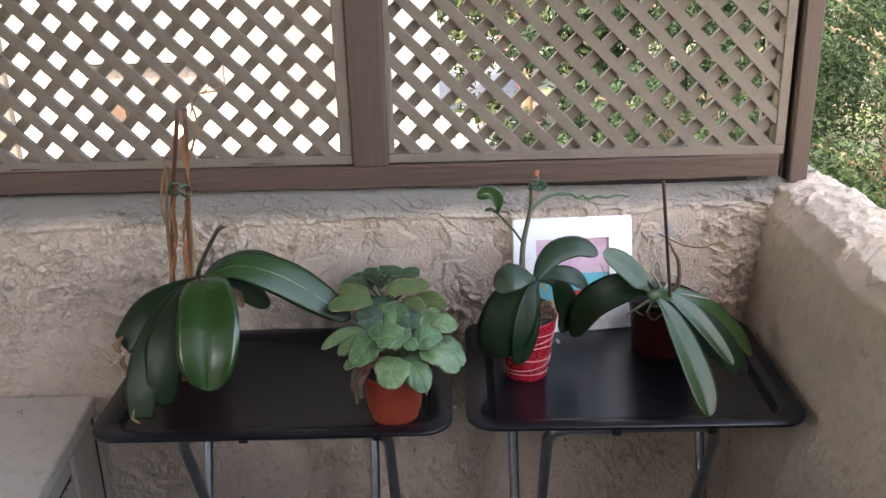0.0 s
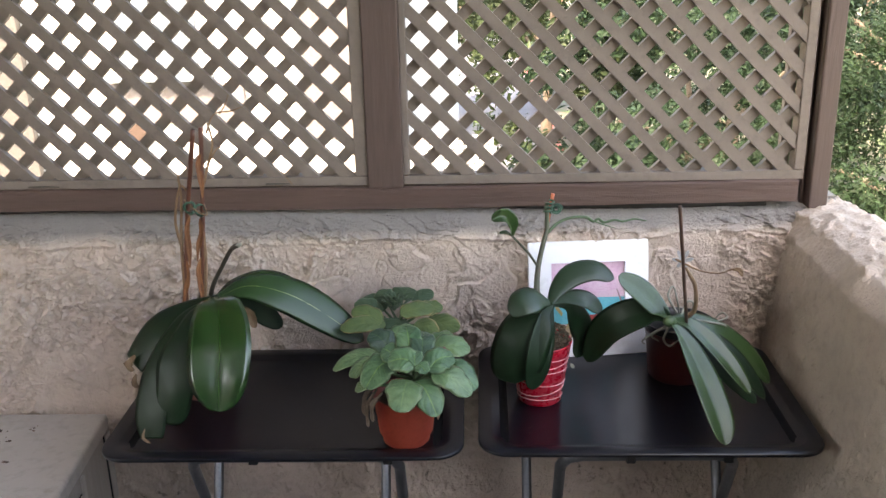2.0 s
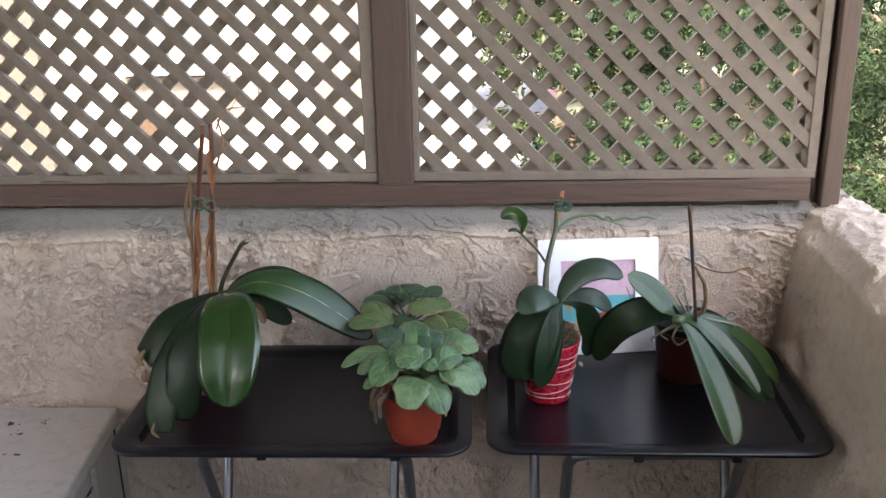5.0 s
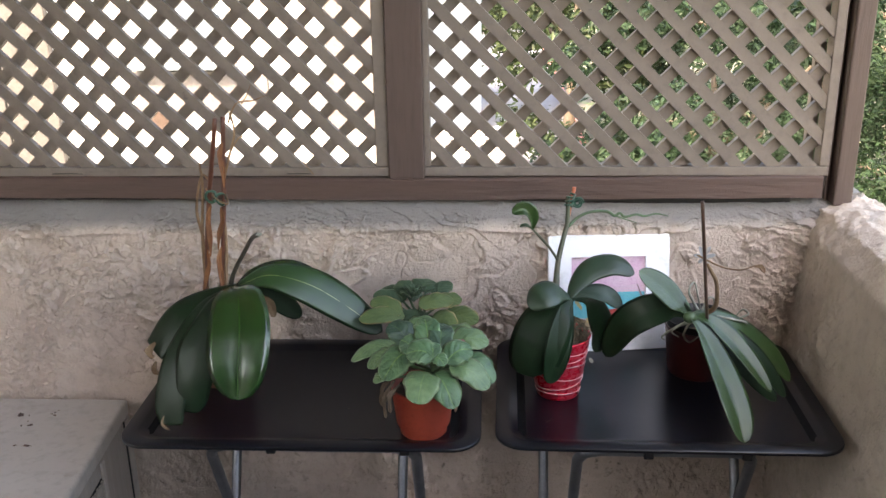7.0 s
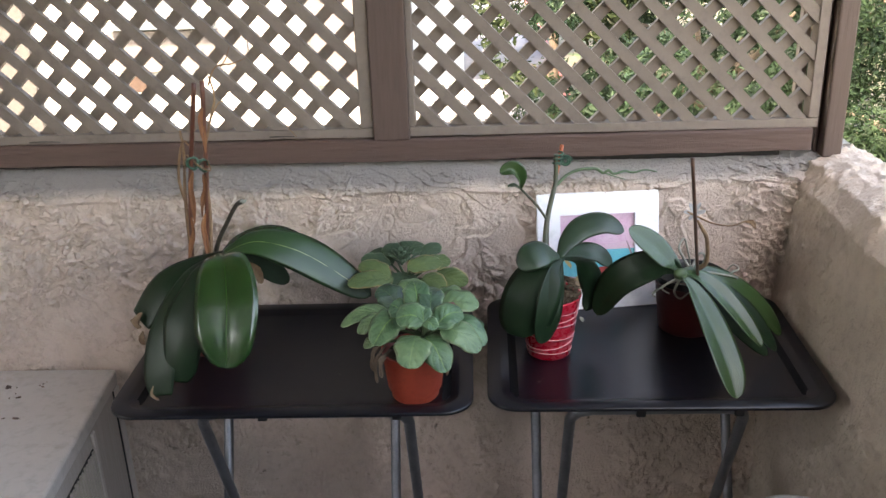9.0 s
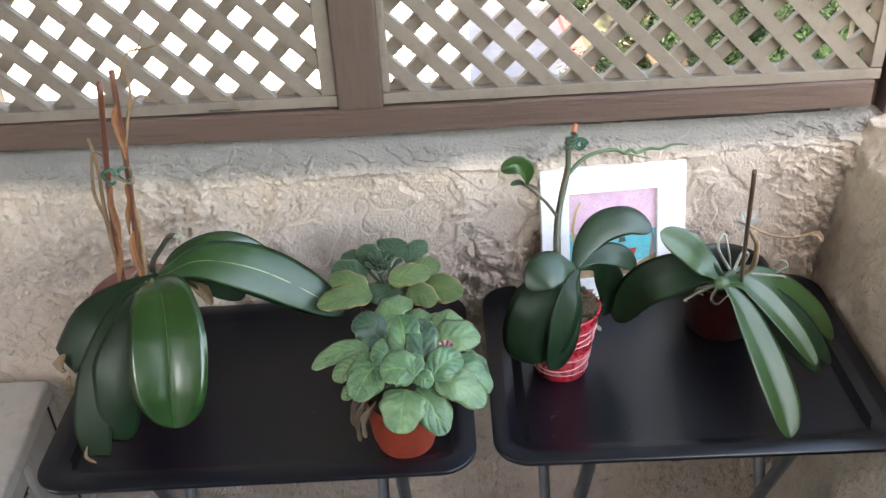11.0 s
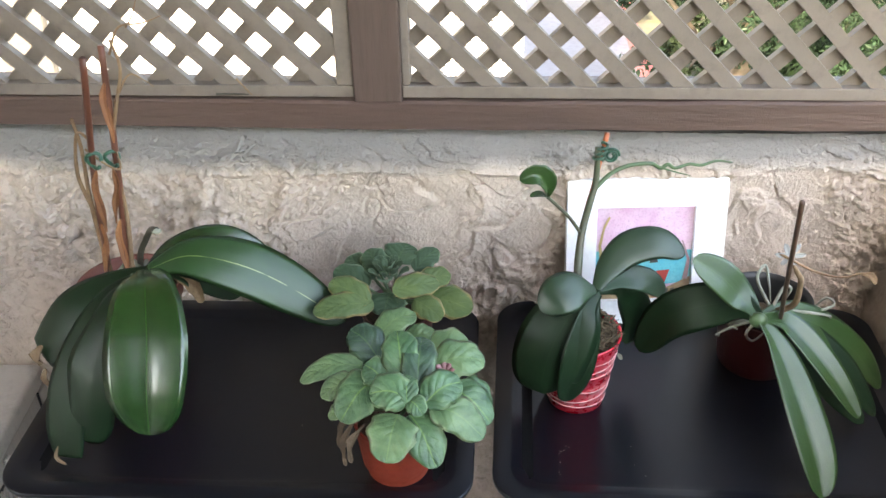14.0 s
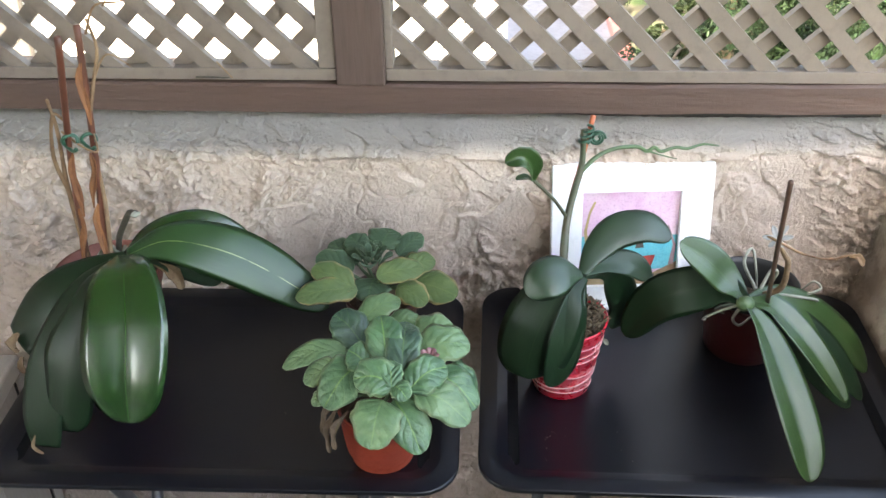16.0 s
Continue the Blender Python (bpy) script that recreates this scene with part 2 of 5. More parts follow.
ORCHID_SCAR = leaf_material("orchid_leaf_scarred", (0.0119, 0.0409, 0.0106), (0.0172, 0.0515, 0.0139), (0.2772, 0.33, 0.132), rough=0.36, coat=0.18, rib_width=0.016, rib_gain=0.9, broken=True)
ORCHID_GREY = leaf_material("orchid_leaf_greyed", (0.0132, 0.0343, 0.0165), (0.0185, 0.0409, 0.0205), (0.0264, 0.0528, 0.0264), rough=0.34, coat=0.25, rib_width=0.012, rib_gain=0.3)
ORCHID_LIGHT = leaf_material("orchid_leaf_fresh", (0.0191, 0.0502, 0.0119), (0.0264, 0.062, 0.0158), (0.066, 0.1254, 0.0363), rough=0.32, coat=0.35, rib_width=0.014, rib_gain=0.4)
VIOLET = leaf_material("violet_leaf", (0.0328, 0.0861, 0.0377), (0.082, 0.1681, 0.0754), (0.1968, 0.328, 0.082), rough=0.40, veins=0.10, margin=(0.164, 0.246, 0.123), sheen=0.03, rib_width=0.035, rib_gain=0.55)
VIOLET_DARK = leaf_material("violet_leaf_dark", (0.0187, 0.0476, 0.0306), (0.0476, 0.0952, 0.0561), (0.1445, 0.255, 0.0765), rough=0.40, veins=0.12, margin=(0.119, 0.187, 0.102), sheen=0.03, rib_width=0.03, rib_gain=0.35)
VIOLET_PALE = leaf_material("violet_leaf_pale", (0.0714, 0.1386, 0.0605), (0.1386, 0.2226, 0.0991), (0.2016, 0.3108, 0.1092), rough=0.40, veins=0.06, margin=(0.2184, 0.2856, 0.1596), sheen=0.03, rib_width=0.03, rib_gain=0.35)
VIOLET_OLD = leaf_material("violet_leaf_yellowed", (0.0572, 0.0976, 0.0269), (0.0808, 0.1212, 0.0349), (0.1481, 0.202, 0.0673), rough=0.6, veins=0.05, margin=(0.3097, 0.2222, 0.0875), sheen=0.1, rib_width=0.025, rib_gain=0.35)
VIOLET_MID = leaf_material("violet_leaf_inner", (0.0245, 0.0576, 0.0274), (0.036, 0.0756, 0.0346), (0.0936, 0.1656, 0.0576), rough=0.6, veins=0.06, margin=(0.10, 0.16, 0.08), sheen=0.1, rib_width=0.03, rib_gain=0.35)
METAL_WHITE = material("enamelled_sheet_metal", (0.4284, 0.391, 0.3502), (0.3876, 0.3468, 0.306), rough=0.42, scale=5, bump=0.05, spots=(0.2448, 0.1972, 0.1496), spot_scale=9, spot_range=(0.64, 0.82))
METAL_SIDE = material("brushed_sheet_metal", (0.3604, 0.3196, 0.2788), (0.3128, 0.2754, 0.238), rough=0.5, scale=10, stretch=(1, 14, 0.6), bump=0.1)
DARK_GAP = material("dark_gap", (0.015, 0.013, 0.012), rough=0.9)
DEBRIS = material("dark_debris", (0.05, 0.04, 0.035), (0.16, 0.10, 0.08), rough=0.9, scale=60, island=0.5)
CONCRETE = material("balcony_concrete", (0.069, 0.0588, 0.051), (0.051, 0.0432, 0.0372), rough=0.85, scale=4, bump=0.3, bump_scale=120)
PLASTER = material("white_plaster", (0.80, 0.77, 0.72), (0.76, 0.73, 0.68), rough=0.9, scale=2, bump=0.2, bump_scale=40)
# pinkish plaster, its tone lowered to hold the building's shading as well
PINK_SHADE_PLASTER = material("pink_shade_plaster", (0.19, 0.164, 0.154), (0.17, 0.147, 0.138), rough=0.9, scale=2)
TAN_TRIM = material("tan_trim", (0.100, 0.088, 0.080), (0.09, 0.079, 0.072), rough=0.7, scale=4)
RUST_BOARD = material("rust_board", (0.08, 0.046, 0.032), rough=0.7, scale=6)
GLASS_BLUE = material("window_glass", (0.20, 0.235, 0.26), (0.16, 0.19, 0.21), rough=0.12, scale=2, rough_var=0.04)
DARK_PANE = material("dark_window_pane", (0.02, 0.022, 0.024), rough=0.08, scale=2, rough_var=0.02)
ASPHALT = material("grey_paving", (0.17, 0.165, 0.18), (0.14, 0.135, 0.15), rough=0.85, scale=1.2, bump=0.2, bump_scale=60)
KERB_RED = material("red_kerb_paint", (0.5, 0.14, 0.12), rough=0.7, scale=4)
EARTH = material("garden_earth", (0.15, 0.132, 0.105), (0.10, 0.094, 0.06), rough=0.95, scale=0.9, bump=0.6, bump_scale=12, spots=(0.07, 0.11, 0.035), spot_scale=1.4, spot_range=(0.5, 0.6))
BARK = material("tree_bark", (0.16, 0.12, 0.09), (0.10, 0.075, 0.055), rough=0.9, scale=8, bump=0.8, bump_scale=30)
FOLIAGE = material("tree_foliage", (0.0225, 0.0435, 0.0177), (0.0153, 0.0306, 0.0137), rough=0.55, scale=0.9, island=0.5, through_light=0.25, spec=0.2)
FOLIAGE_DARK = material("dark_foliage", (0.0218, 0.0436, 0.0201), (0.0168, 0.0335, 0.0159), rough=0.5, scale=1.2, island=0.45, through_light=0.15, spec=0.2)
FOLIAGE_LIGHT = material("yellow_green_foliage", (0.0485, 0.0665, 0.0266), (0.0344, 0.0517, 0.0219), rough=0.5, scale=1.2, island=0.45, through_light=0.25, spec=0.2)
UNSEEN_CEILING = material("unseen_ceiling_brown", (0.13, 0.085, 0.068), (0.10, 0.065, 0.052), rough=0.8, scale=2, bump=0.2)


# ---- building blocks ----
def part(name, bm, mat, parent=None, label="", smooth=False):
    """Links a bmesh, made in world metres, as one mesh under a thing or part."""
    me = bpy.data.meshes.new(name)
    root = parent
    while root is not None and root.parent is not None:
        root = root.parent
    if root is not None:
        bmesh.ops.translate(bm, verts=bm.verts, vec=-root.location)
    bmesh.ops.recalc_face_normals(bm, faces=bm.faces)
    bm.to_mesh(me)
    bm.free()
    for p in me.polygons:
        p.use_smooth = smooth
    for m in (mat if isinstance(mat, (list, tuple)) else (mat,)):
        me.materials.append(m)
    ob = new(name, me)
    ob.parent = parent
    if label:
        ob["label"] = label
    return ob


def mesh_part(name, verts, faces, mat, parent=None, label="", smooth=False):
    """As part(), from plain lists or arrays."""
    root = parent
    while root is not None and root.parent is not None:
        root = root.parent
    verts = np.asarray(verts, float)
    if root is not None:
        verts = verts - np.array(root.location)
    me = bpy.data.meshes.new(name)
    me.from_pydata(verts.tolist(), [], faces if isinstance(faces, list) else faces.tolist())
    for p in me.polygons:
        p.use_smooth = smooth
    me.materials.append(mat)
    ob = new(name, me)
    ob.parent = parent
    if label:
        ob["label"] = label
    return ob


def thing(name, at, label, category, group="", kind=""):
    e = new(name)
    e.location = at
    e.empty_display_size = 0.05
    return tagged(e, label, category, group, kind)


def box(bm, lo, hi, bevel=0.0, m=None):
    lo, hi = Vector(lo), Vector(hi)
    r = bmesh.ops.create_cube(bm, size=1.0)
    vs = r["verts"]
    bmesh.ops.scale(bm, vec=hi - lo, verts=vs)
    bmesh.ops.translate(bm, vec=(lo + hi) / 2, verts=vs)
    if bevel:
        es = list({e for v in vs for e in v.link_edges})
        vs = bmesh.ops.bevel(bm, geom=es, offset=bevel, segments=2, affect="EDGES", profile=0.5)["verts"]
    if m is not None:
        bmesh.ops.transform(bm, matrix=m, verts=list(set(vs)))
    return bm


def boxed(lo, hi, bevel=0.0, m=None):
    return box(bmesh.new(), lo, hi, bevel, m)


def curve_through(pts, n):
    """n + 1 points on a smooth curve through pts."""
    p = [Vector(q) for q in pts]
    p = [p[0] * 2 - p[1]] + p + [p[-1] * 2 - p[-2]]
    out = []
    seg = len(p) - 3
    for i in range(n + 1):
        s = i / n * seg
        k = min(int(s), seg - 1)
        u = s - k
        a, b, c, d = p[k:k + 4]
        out.append(0.5 * ((2 * b) + (c - a) * u + (2 * a - 5 * b + 4 * c - d) * u * u + (3 * b - a - 3 * c + d) * u ** 3))
    return out


def tube(bm, pts, radii, n=24, sides=8, smooth=True):
    """A round bar along a curve, its radius running through the list of radii, with closed ends."""
    line = curve_through(pts, n) if smooth else [Vector(q) for q in pts]
    radii = radii if isinstance(radii, (list, tuple)) else [radii]
    rings = []
    up = Vector((0.31, 0.22, 0.92))
    for i, q in enumerate(line):
        t = (line[min(i + 1, len(line) - 1)] - line[max(i - 1, 0)]).normalized()
        a = t.cross(up)
        if a.length < 0.05:
            a = t.cross(Vector((1, 0, 0)))
        a.normalize()
        b = t.cross(a)
        s = i / max(len(line) - 1, 1) * (len(radii) - 1)
        k = min(int(s), max(len(radii) - 2, 0))
        r = radii[k] + (radii[min(k + 1, len(radii) - 1)] - radii[k]) * (s - k)
        rings.append([bm.verts.new(q + (a * math.cos(w) + b * math.sin(w)) * r) for w in (2 * math.pi * j / sides for j in range(sides))])
    for r0, r1 in zip(rings, rings[1:]):
        for j in range(sides):
            bm.faces.new((r0[j], r0[(j + 1) % sides], r1[(j + 1) % sides], r1[j]))
    bm.faces.new(rings[0][::-1])
    bm.faces.new(rings[-1])
    return bm


def lathe(bm, at, profile, sides=40, squash=1.0):
    """A turned form: profile of (radius, height) from bottom centre out, up and in."""
    at = Vector(at)
    rings = []
    for r, h in profile:
        if r < 1e-5:
            rings.append([bm.verts.new(at + Vector((0, 0, h)))])
        else:
            rings.append([bm.verts.new(at + Vector((r * math.cos(w), r * math.sin(w) * squash, h))) for w in (2 * math.pi * j / sides for j in range(sides))])
    for a, b in zip(rings, rings[1:]):
        for j in range(sides):
            k = (j + 1) % sides
            if len(a) == 1 and len(b) > 1:
                bm.faces.new((a[0], b[k], b[j]))
            elif len(b) == 1 and len(a) > 1:
                bm.faces.new((a[j], a[k], b[0]))
            elif len(a) > 1:
                bm.faces.new((a[j], a[k], b[k], b[j]))
    return bm


def blade(pts, width, up, shape="strap", fold=0.25, curl=0.0, ripple=0.0, thick=0.0014, seed=0, n=22, cut=1.0, pucker=0.0):
    """A leaf blade with thickness: a spine through pts, folded along the midrib. up: the way its upper face looks at base and tip."""
    bm = bmesh.new()
    uvl = bm.loops.layers.uv.new("UVMap")
    # rows lie closer together towards both ends, so that the ends come out round
    stations = [0.25 * i / n + 0.75 * (0.5 - 0.5 * math.cos(math.pi * i / n)) for i in range(n + 1)]
    fine = curve_through(pts, 240)
    line = [fine[round(s * 240)] for s in stations]
    ups = [Vector(u) for u in (up if isinstance(up[0], (tuple, list)) else (up, up))]
    cols = 11
    rows_t, rows_b = [], []
    rnd = random.Random(seed)
    ph = rnd.random() * 6
    for i, q in enumerate(line):
        s = stations[i]
        t = (line[min(i + 1, n)] - line[max(i - 1, 0)]).normalized()
        u0 = (ups[0] * (1 - s) + ups[1] * s)
        side = t.cross(u0).normalized()
        nor = side.cross(t).normalized()
        s2 = s * cut
        if shape == "strap":
            w = min(1.0, 0.26 + 0.74 * math.sin(min(s2 / 0.58, 1.0) * math.pi / 2) ** 1.1) * (max(0.0, 1 - max(0.0, (s2 - 0.56) / 0.44) ** 2.3)) ** 0.5
        elif shape == "oval":
            w = min(1.0, 0.22 + 0.78 * math.sin(min(s2 / 0.5, 1.0) * math.pi / 2) ** 1.3) * (max(0.0, 1 - max(0.0, (s2 - 0.5) / 0.5) ** 2.2)) ** 0.5
        else:  # heart: broad near the stalk
            w = (max(0.0, 1 - (max(0.0, 0.42 - s2) / 0.42) ** 2.4)) ** 0.5 * (max(0.0, 1 - (max(0.0, s2 - 0.42) / 0.58) ** 2.4)) ** 0.5
        w = max(w, 0.03) * width / 2
        top, bot = [], []
        for c in range(cols):
            x = -1 + 2 * c / (cols - 1)
            lift = fold * abs(x) * w - curl * x * x * w
            lift += ripple * w * math.sin(s * 13 + ph + (2.1 if x > 0 else 0)) * x * x
            if pucker:
                lift += pucker * width * (math.sin(s * 24 - abs(x) * 6 + ph) + 0.6 * math.sin(s * 11 + x * 9 + ph)) * (1 - x * x) * min(1, abs(x) * 4)
            e = 1 + (0.06 * math.sin(s * 17 + ph * 2 + (x > 0)) if ripple else 0)
            p = q + side * (x * w * e) + nor * lift
            top.append(bm.verts.new(p))
            edge = c in (0, cols - 1) or i in (0, n)
            bot.append(top[-1] if edge else bm.verts.new(p - nor * thick * (1.3 - 0.8 * abs(x))))
        rows_t.append(top)
        rows_b.append(bot)
    for i in range(n):
        for c in range(cols - 1):
            for rows, rev in ((rows_t, False), (rows_b, True)):
                q = [rows[i][c], rows[i][c + 1], rows[i + 1][c + 1], rows[i + 1][c]]
                if rev:
                    q.reverse()
                    if all(a in (rows_t[i][c], rows_t[i][c + 1], rows_t[i + 1][c + 1], rows_t[i + 1][c]) for a in q):
                        continue
                f = bm.faces.new(q)
                for l, (ci, ri) in zip(f.loops, [(c, i), (c + 1, i), (c + 1, i + 1), (c, i + 1)][::-1] if rev else [(c, i), (c + 1, i), (c + 1, i + 1), (c, i + 1)]):
                    l[uvl].uv = (ci / (cols - 1), stations[ri])
    return bm


def fbm(x, y, octaves, f0, seed):
    """Smooth layered noise on arrays, made of turned waves of value noise."""
    rng = np.random.default_rng(seed)
    out, amp, f = np.zeros_like(x), 1.0, f0
    for _ in range(octaves):
        grid = rng.random((64, 64))
        a = rng.random() * 6.28
        u, v = (x * math.cos(a) - y * math.sin(a)) * f + 100, (x * math.sin(a) + y * math.cos(a)) * f + 100
        i, j = np.floor(u).astype(int), np.floor(v).astype(int)
        du, dv = u - i, v - j
        du, dv = du * du * (3 - 2 * du), dv * dv * (3 - 2 * dv)
        g = lambda p, q: grid[p % 64, q % 64]
        out += amp * ((g(i, j) * (1 - du) + g(i + 1, j) * du) * (1 - dv) + (g(i, j + 1) * (1 - du) + g(i + 1, j + 1) * du) * dv - 0.5)
        amp, f = amp * 0.55, f * 2.0
    return out


def trowelled(a, b, seed):
    """Relief of hand-thrown stucco in metres: lumps, trowel strokes with sharp lips, crumb fields, smooth patches, cracks."""
    lumps = fbm(a, b, 3, 5, seed) * 0.0045
    wob = fbm(a, b, 3, 9, seed + 1) * 0.05
    patch = np.clip(fbm(a, b, 3, 5.5, seed + 3) * 4.0 + 0.55, 0, 1)
    stroke = np.clip(fbm(a, b, 2, 7, seed + 9) * 4 + 0.35, 0, 1)
    # strokes of the trowel: a slow rise that breaks off in a lip
    k = fbm(a + wob, b + wob * 0.7, 3, 8, seed + 2) * 3.4
    saw = k - np.floor(k)
    lips = np.minimum(saw / 0.86, (1 - saw) / 0.14) * 0.0062 * stroke
    # ragged plates left standing proud
    p = fbm(a - wob, b + wob, 4, 17, seed + 10)
    plate = np.clip((p - 0.16) / 0.03, 0, 1) * 0.0030 + np.clip((p - 0.34) / 0.03, 0, 1) * 0.0022
    # crumbs of aggregate in fields
    k2 = fbm(a - wob, b * 1.25 + wob, 2, 58, seed + 5)
    crumbs = np.clip((k2 - 0.08) / 0.16, 0, 1) * 0.0092 * patch
    k3 = fbm(a, b, 2, 135, seed + 4)
    grit = np.clip(k3 - 0.05, 0, 0.5) * 0.0110 * (0.10 + patch ** 1.5)
    # worm-like furrows where the float dragged a grain
    w1 = fbm(a + wob * 0.5, b - wob * 0.5, 2, 26, seed + 11)
    worm = np.clip(1 - np.abs(w1) / 0.05, 0, 1) * np.clip(fbm(a, b, 2, 10, seed + 12) * 5 - 0.1, 0, 1)
    # thin wandering cracks and the raised lips beside them
    c1 = fbm(a + wob * 1.5, b + wob, 4, 4.5, seed + 6)
    where = np.clip(fbm(a, b, 2, 4, seed + 7) * 5 + 0.2, 0, 1)
    crack = np.clip(1 - np.abs(c1) / 0.009, 0, 1) * where
    lip = np.clip(1 - np.abs(c1 - 0.03) / 0.02, 0, 1) * where
    return lumps + lips + plate + crumbs + grit - worm * 0.0045 - crack * 0.006 + lip * 0.003


def sheet_faces(nu, nv):
    i, j = np.meshgrid(np.arange(nu - 1), np.arange(nv - 1), indexing="ij")
    k = (i * nv + j).ravel()
    return np.stack([k, k + nv, k + nv + 1, k + 1], 1)


# ---- the balcony: walls, floor, ceiling ----
T = 0.664                       # tray rim height
RAIL_B, RAIL_T = 0.914, 0.9525   # wooden sill rail


def back_wall():
    xs, ts = np.r_[np.linspace(-2.3, -0.9, 100), np.linspace(-0.898, 0.80, 1060)], np.r_[np.linspace(0, 0.5, 130), np.linspace(0.5016, 1, 400)]
    X, S = np.meshgrid(xs, ts, indexing="ij")
    # up the face, then over the rounded shoulder to the rail
    face = np.clip(S / 0.90, 0, 1)
    Z = face * 0.872
    sh = np.clip((S - 0.90) / 0.10, 0, 1)
    Z = Z + 0.0395 * np.sin(sh * 1.4) ** 0.9
    Y = -0.034 + 0.020 * np.clip((X - 0.12) / 0.22, 0, 1) + 0.010 * np.clip((0.75 - Z) / 0.5, 0, 1) + 0.075 * sh ** 1.5
    rel = trowelled(X, Z + sh * 0.06, 3) * (1 - 0.5 * np.clip(sh * 1.6, 0, 1))
    edge = 0.868 + fbm(X, X * 0, 3, 6, 77) * 0.016
    rel = rel + np.clip(1 - np.abs(Z - edge) / 0.006, 0, 1) * np.clip(fbm(X, X * 0 + 2, 3, 9, 78) * 4 + 0.4, 0, 1) * 0.006
    low = np.clip((0.62 - Z) / 0.1, 0, 1)
    Y = Y - rel * (1 - 0.45 * low)
    V = np.stack([X, Y, Z], -1).reshape(-1, 3)
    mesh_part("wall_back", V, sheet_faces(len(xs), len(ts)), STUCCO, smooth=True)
    ob = bpy.data.objects["wall_back"]
    tagged(ob, "rough beige trowelled stucco wall with a rounded top", "wall", kind="structure")
    # dark strip stands in for the shadow and dirt under the rail
    part("shadow_gap_strip", boxed((-2.29, 0.022, 0.89), (0.67, 0.0445, 0.9146)), DARK_GAP, ob, "dark strip coloured as the shaded dirty gap under the wooden rail")
    part("wall_core", boxed((-2.3, 0.045, 0), (0.80, 0.12, 0.9148)), STUCCO, ob)


def side_wall():
    ys, ts = np.r_[np.linspace(-2.6, -0.9, 120), np.linspace(-0.896, 0.06, 480)], np.linspace(0, 1, 520)
    Yg, S = np.meshgrid(ys, ts, indexing="ij")
    prof = np.array([(0.672, 0.0), (0.672, 0.3), (0.674, 0.62), (0.686, 0.80), (0.695, 0.865), (0.716, 0.898), (0.750, 0.909), (0.80, 0.907), (0.836, 0.893), (0.850, 0.85), (0.852, 0.4), (0.852, 0.0)])
    d = np.r_[0, np.cumsum(np.hypot(*np.diff(prof, axis=0).T))]
    # more points on the inner face and cap
    PX, PZ = np.interp(S * d[-1], d, prof[:, 0]), np.interp(S * d[-1], d, prof[:, 1])
    U, W = Yg + 5, S * d[-1] + 3
    rough_patch = np.clip(fbm(U, W, 3, 5, 14) * 2.4 + 0.5, 0, 1)
    rel = trowelled(U, W, 40) * 0.35 + fbm(U, W, 4, 6, 11) * 0.010 + np.clip(fbm(U, W, 3, 85, 12), -0.1, 1) * 0.008 * (0.2 + rough_patch) + np.clip(fbm(U, W, 3, 24, 13), -0.02, 0.1) * 0.04 * rough_patch
    cap = np.clip((PZ - 0.86) / 0.04, 0, 1)
    wave = fbm(Yg, S * 0 + 1.0, 3, 5.5, 21) * 0.02
    nx = np.where(PX < 0.72, -1.0, np.where(PX > 0.84, 1.0, 0.0))
    X = PX + nx * rel * 0.8 + cap * wave * 0.7
    Z = PZ + cap * (rel * 1.1 + fbm(Yg, PX, 3, 9, 31) * 0.010)
    V = np.stack([X, Yg, Z], -1).reshape(-1, 3)
    ob = mesh_part("wall_side", V, sheet_faces(len(ys), len(ts)), STUCCO_WARM, smooth=True)
    tagged(ob, "low beige stucco parapet with a lumpy rounded cap", "wall", kind="structure")


back_wall()
side_wall()
tagged(part("floor", boxed((-2.4, -2.9, -0.2), (0.86, 0.1, 0.0)), CONCRETE), "worn grey concrete balcony floor", "floor", kind="structure")
# unseen ceiling, its reach and dark colour set to limit light from above
unseen_roof = boxed((-2.5, -1.35, 2.42), (0.84, 0.30, 2.6))
box(unseen_roof, (-2.5, 0.30, 2.42), (-0.15, 1.60, 2.6))      # eaves added out of view on the left, to darken that tray's reflection
tagged(part("ceiling", unseen_roof, UNSEEN_CEILING), "unseen dark brown balcony ceiling, added to shape the light", "ceiling", kind="structure")
# added wall out of view: blocks the sun, its opening puts highlights on leaves
left = part("unseen_wall_left", boxed((-2.45, -1.15, -0.2), (-2.3, 0.12, 7.5)), STUCCO)
tagged(left, "unseen beige wall added to block the sun, with an opening for leaf highlights", "wall", kind="structure")
part("wall_below", boxed((-2.45, -2.55, -0.2), (-2.3, -1.152, 1.05)), STUCCO, left)
part("wall_header", boxed((-2.45, -2.55, 2.10), (-2.3, -1.152, 7.5)), STUCCO, left)
part("wall_pier", boxed((-2.45, -4.5, -0.2), (-2.3, -2.552, 7.5)), STUCCO, left)
# tall wall added behind the camera to keep out sun and low sky light
front = part("unseen_wall_front", boxed((-2.298, -2.9, 0.0), (0.86, -2.75, 7.5), 0.02), STUCCO)
tagged(front, "unseen beige stucco wall added to block low light", "wall", kind="structure")
# invented door out of view; its dark panes lower the bounce onto the wall
door = part("unseen_door", boxed((-1.10, -2.7495, 0.0), (0.72, -2.715, 2.14), 0.004), BROWN_POST)
tagged(door, "unseen brown framed glass door, added to cut bounced light", "door", kind="structure")
for xa, xb in ((-1.03, -0.225), (-0.155, 0.65)):
    part("pane", boxed((xa, -2.7145, 0.09), (xb, -2.709, 2.06)), DARK_PANE, door, "unseen dark glass pane that takes up bounced light")


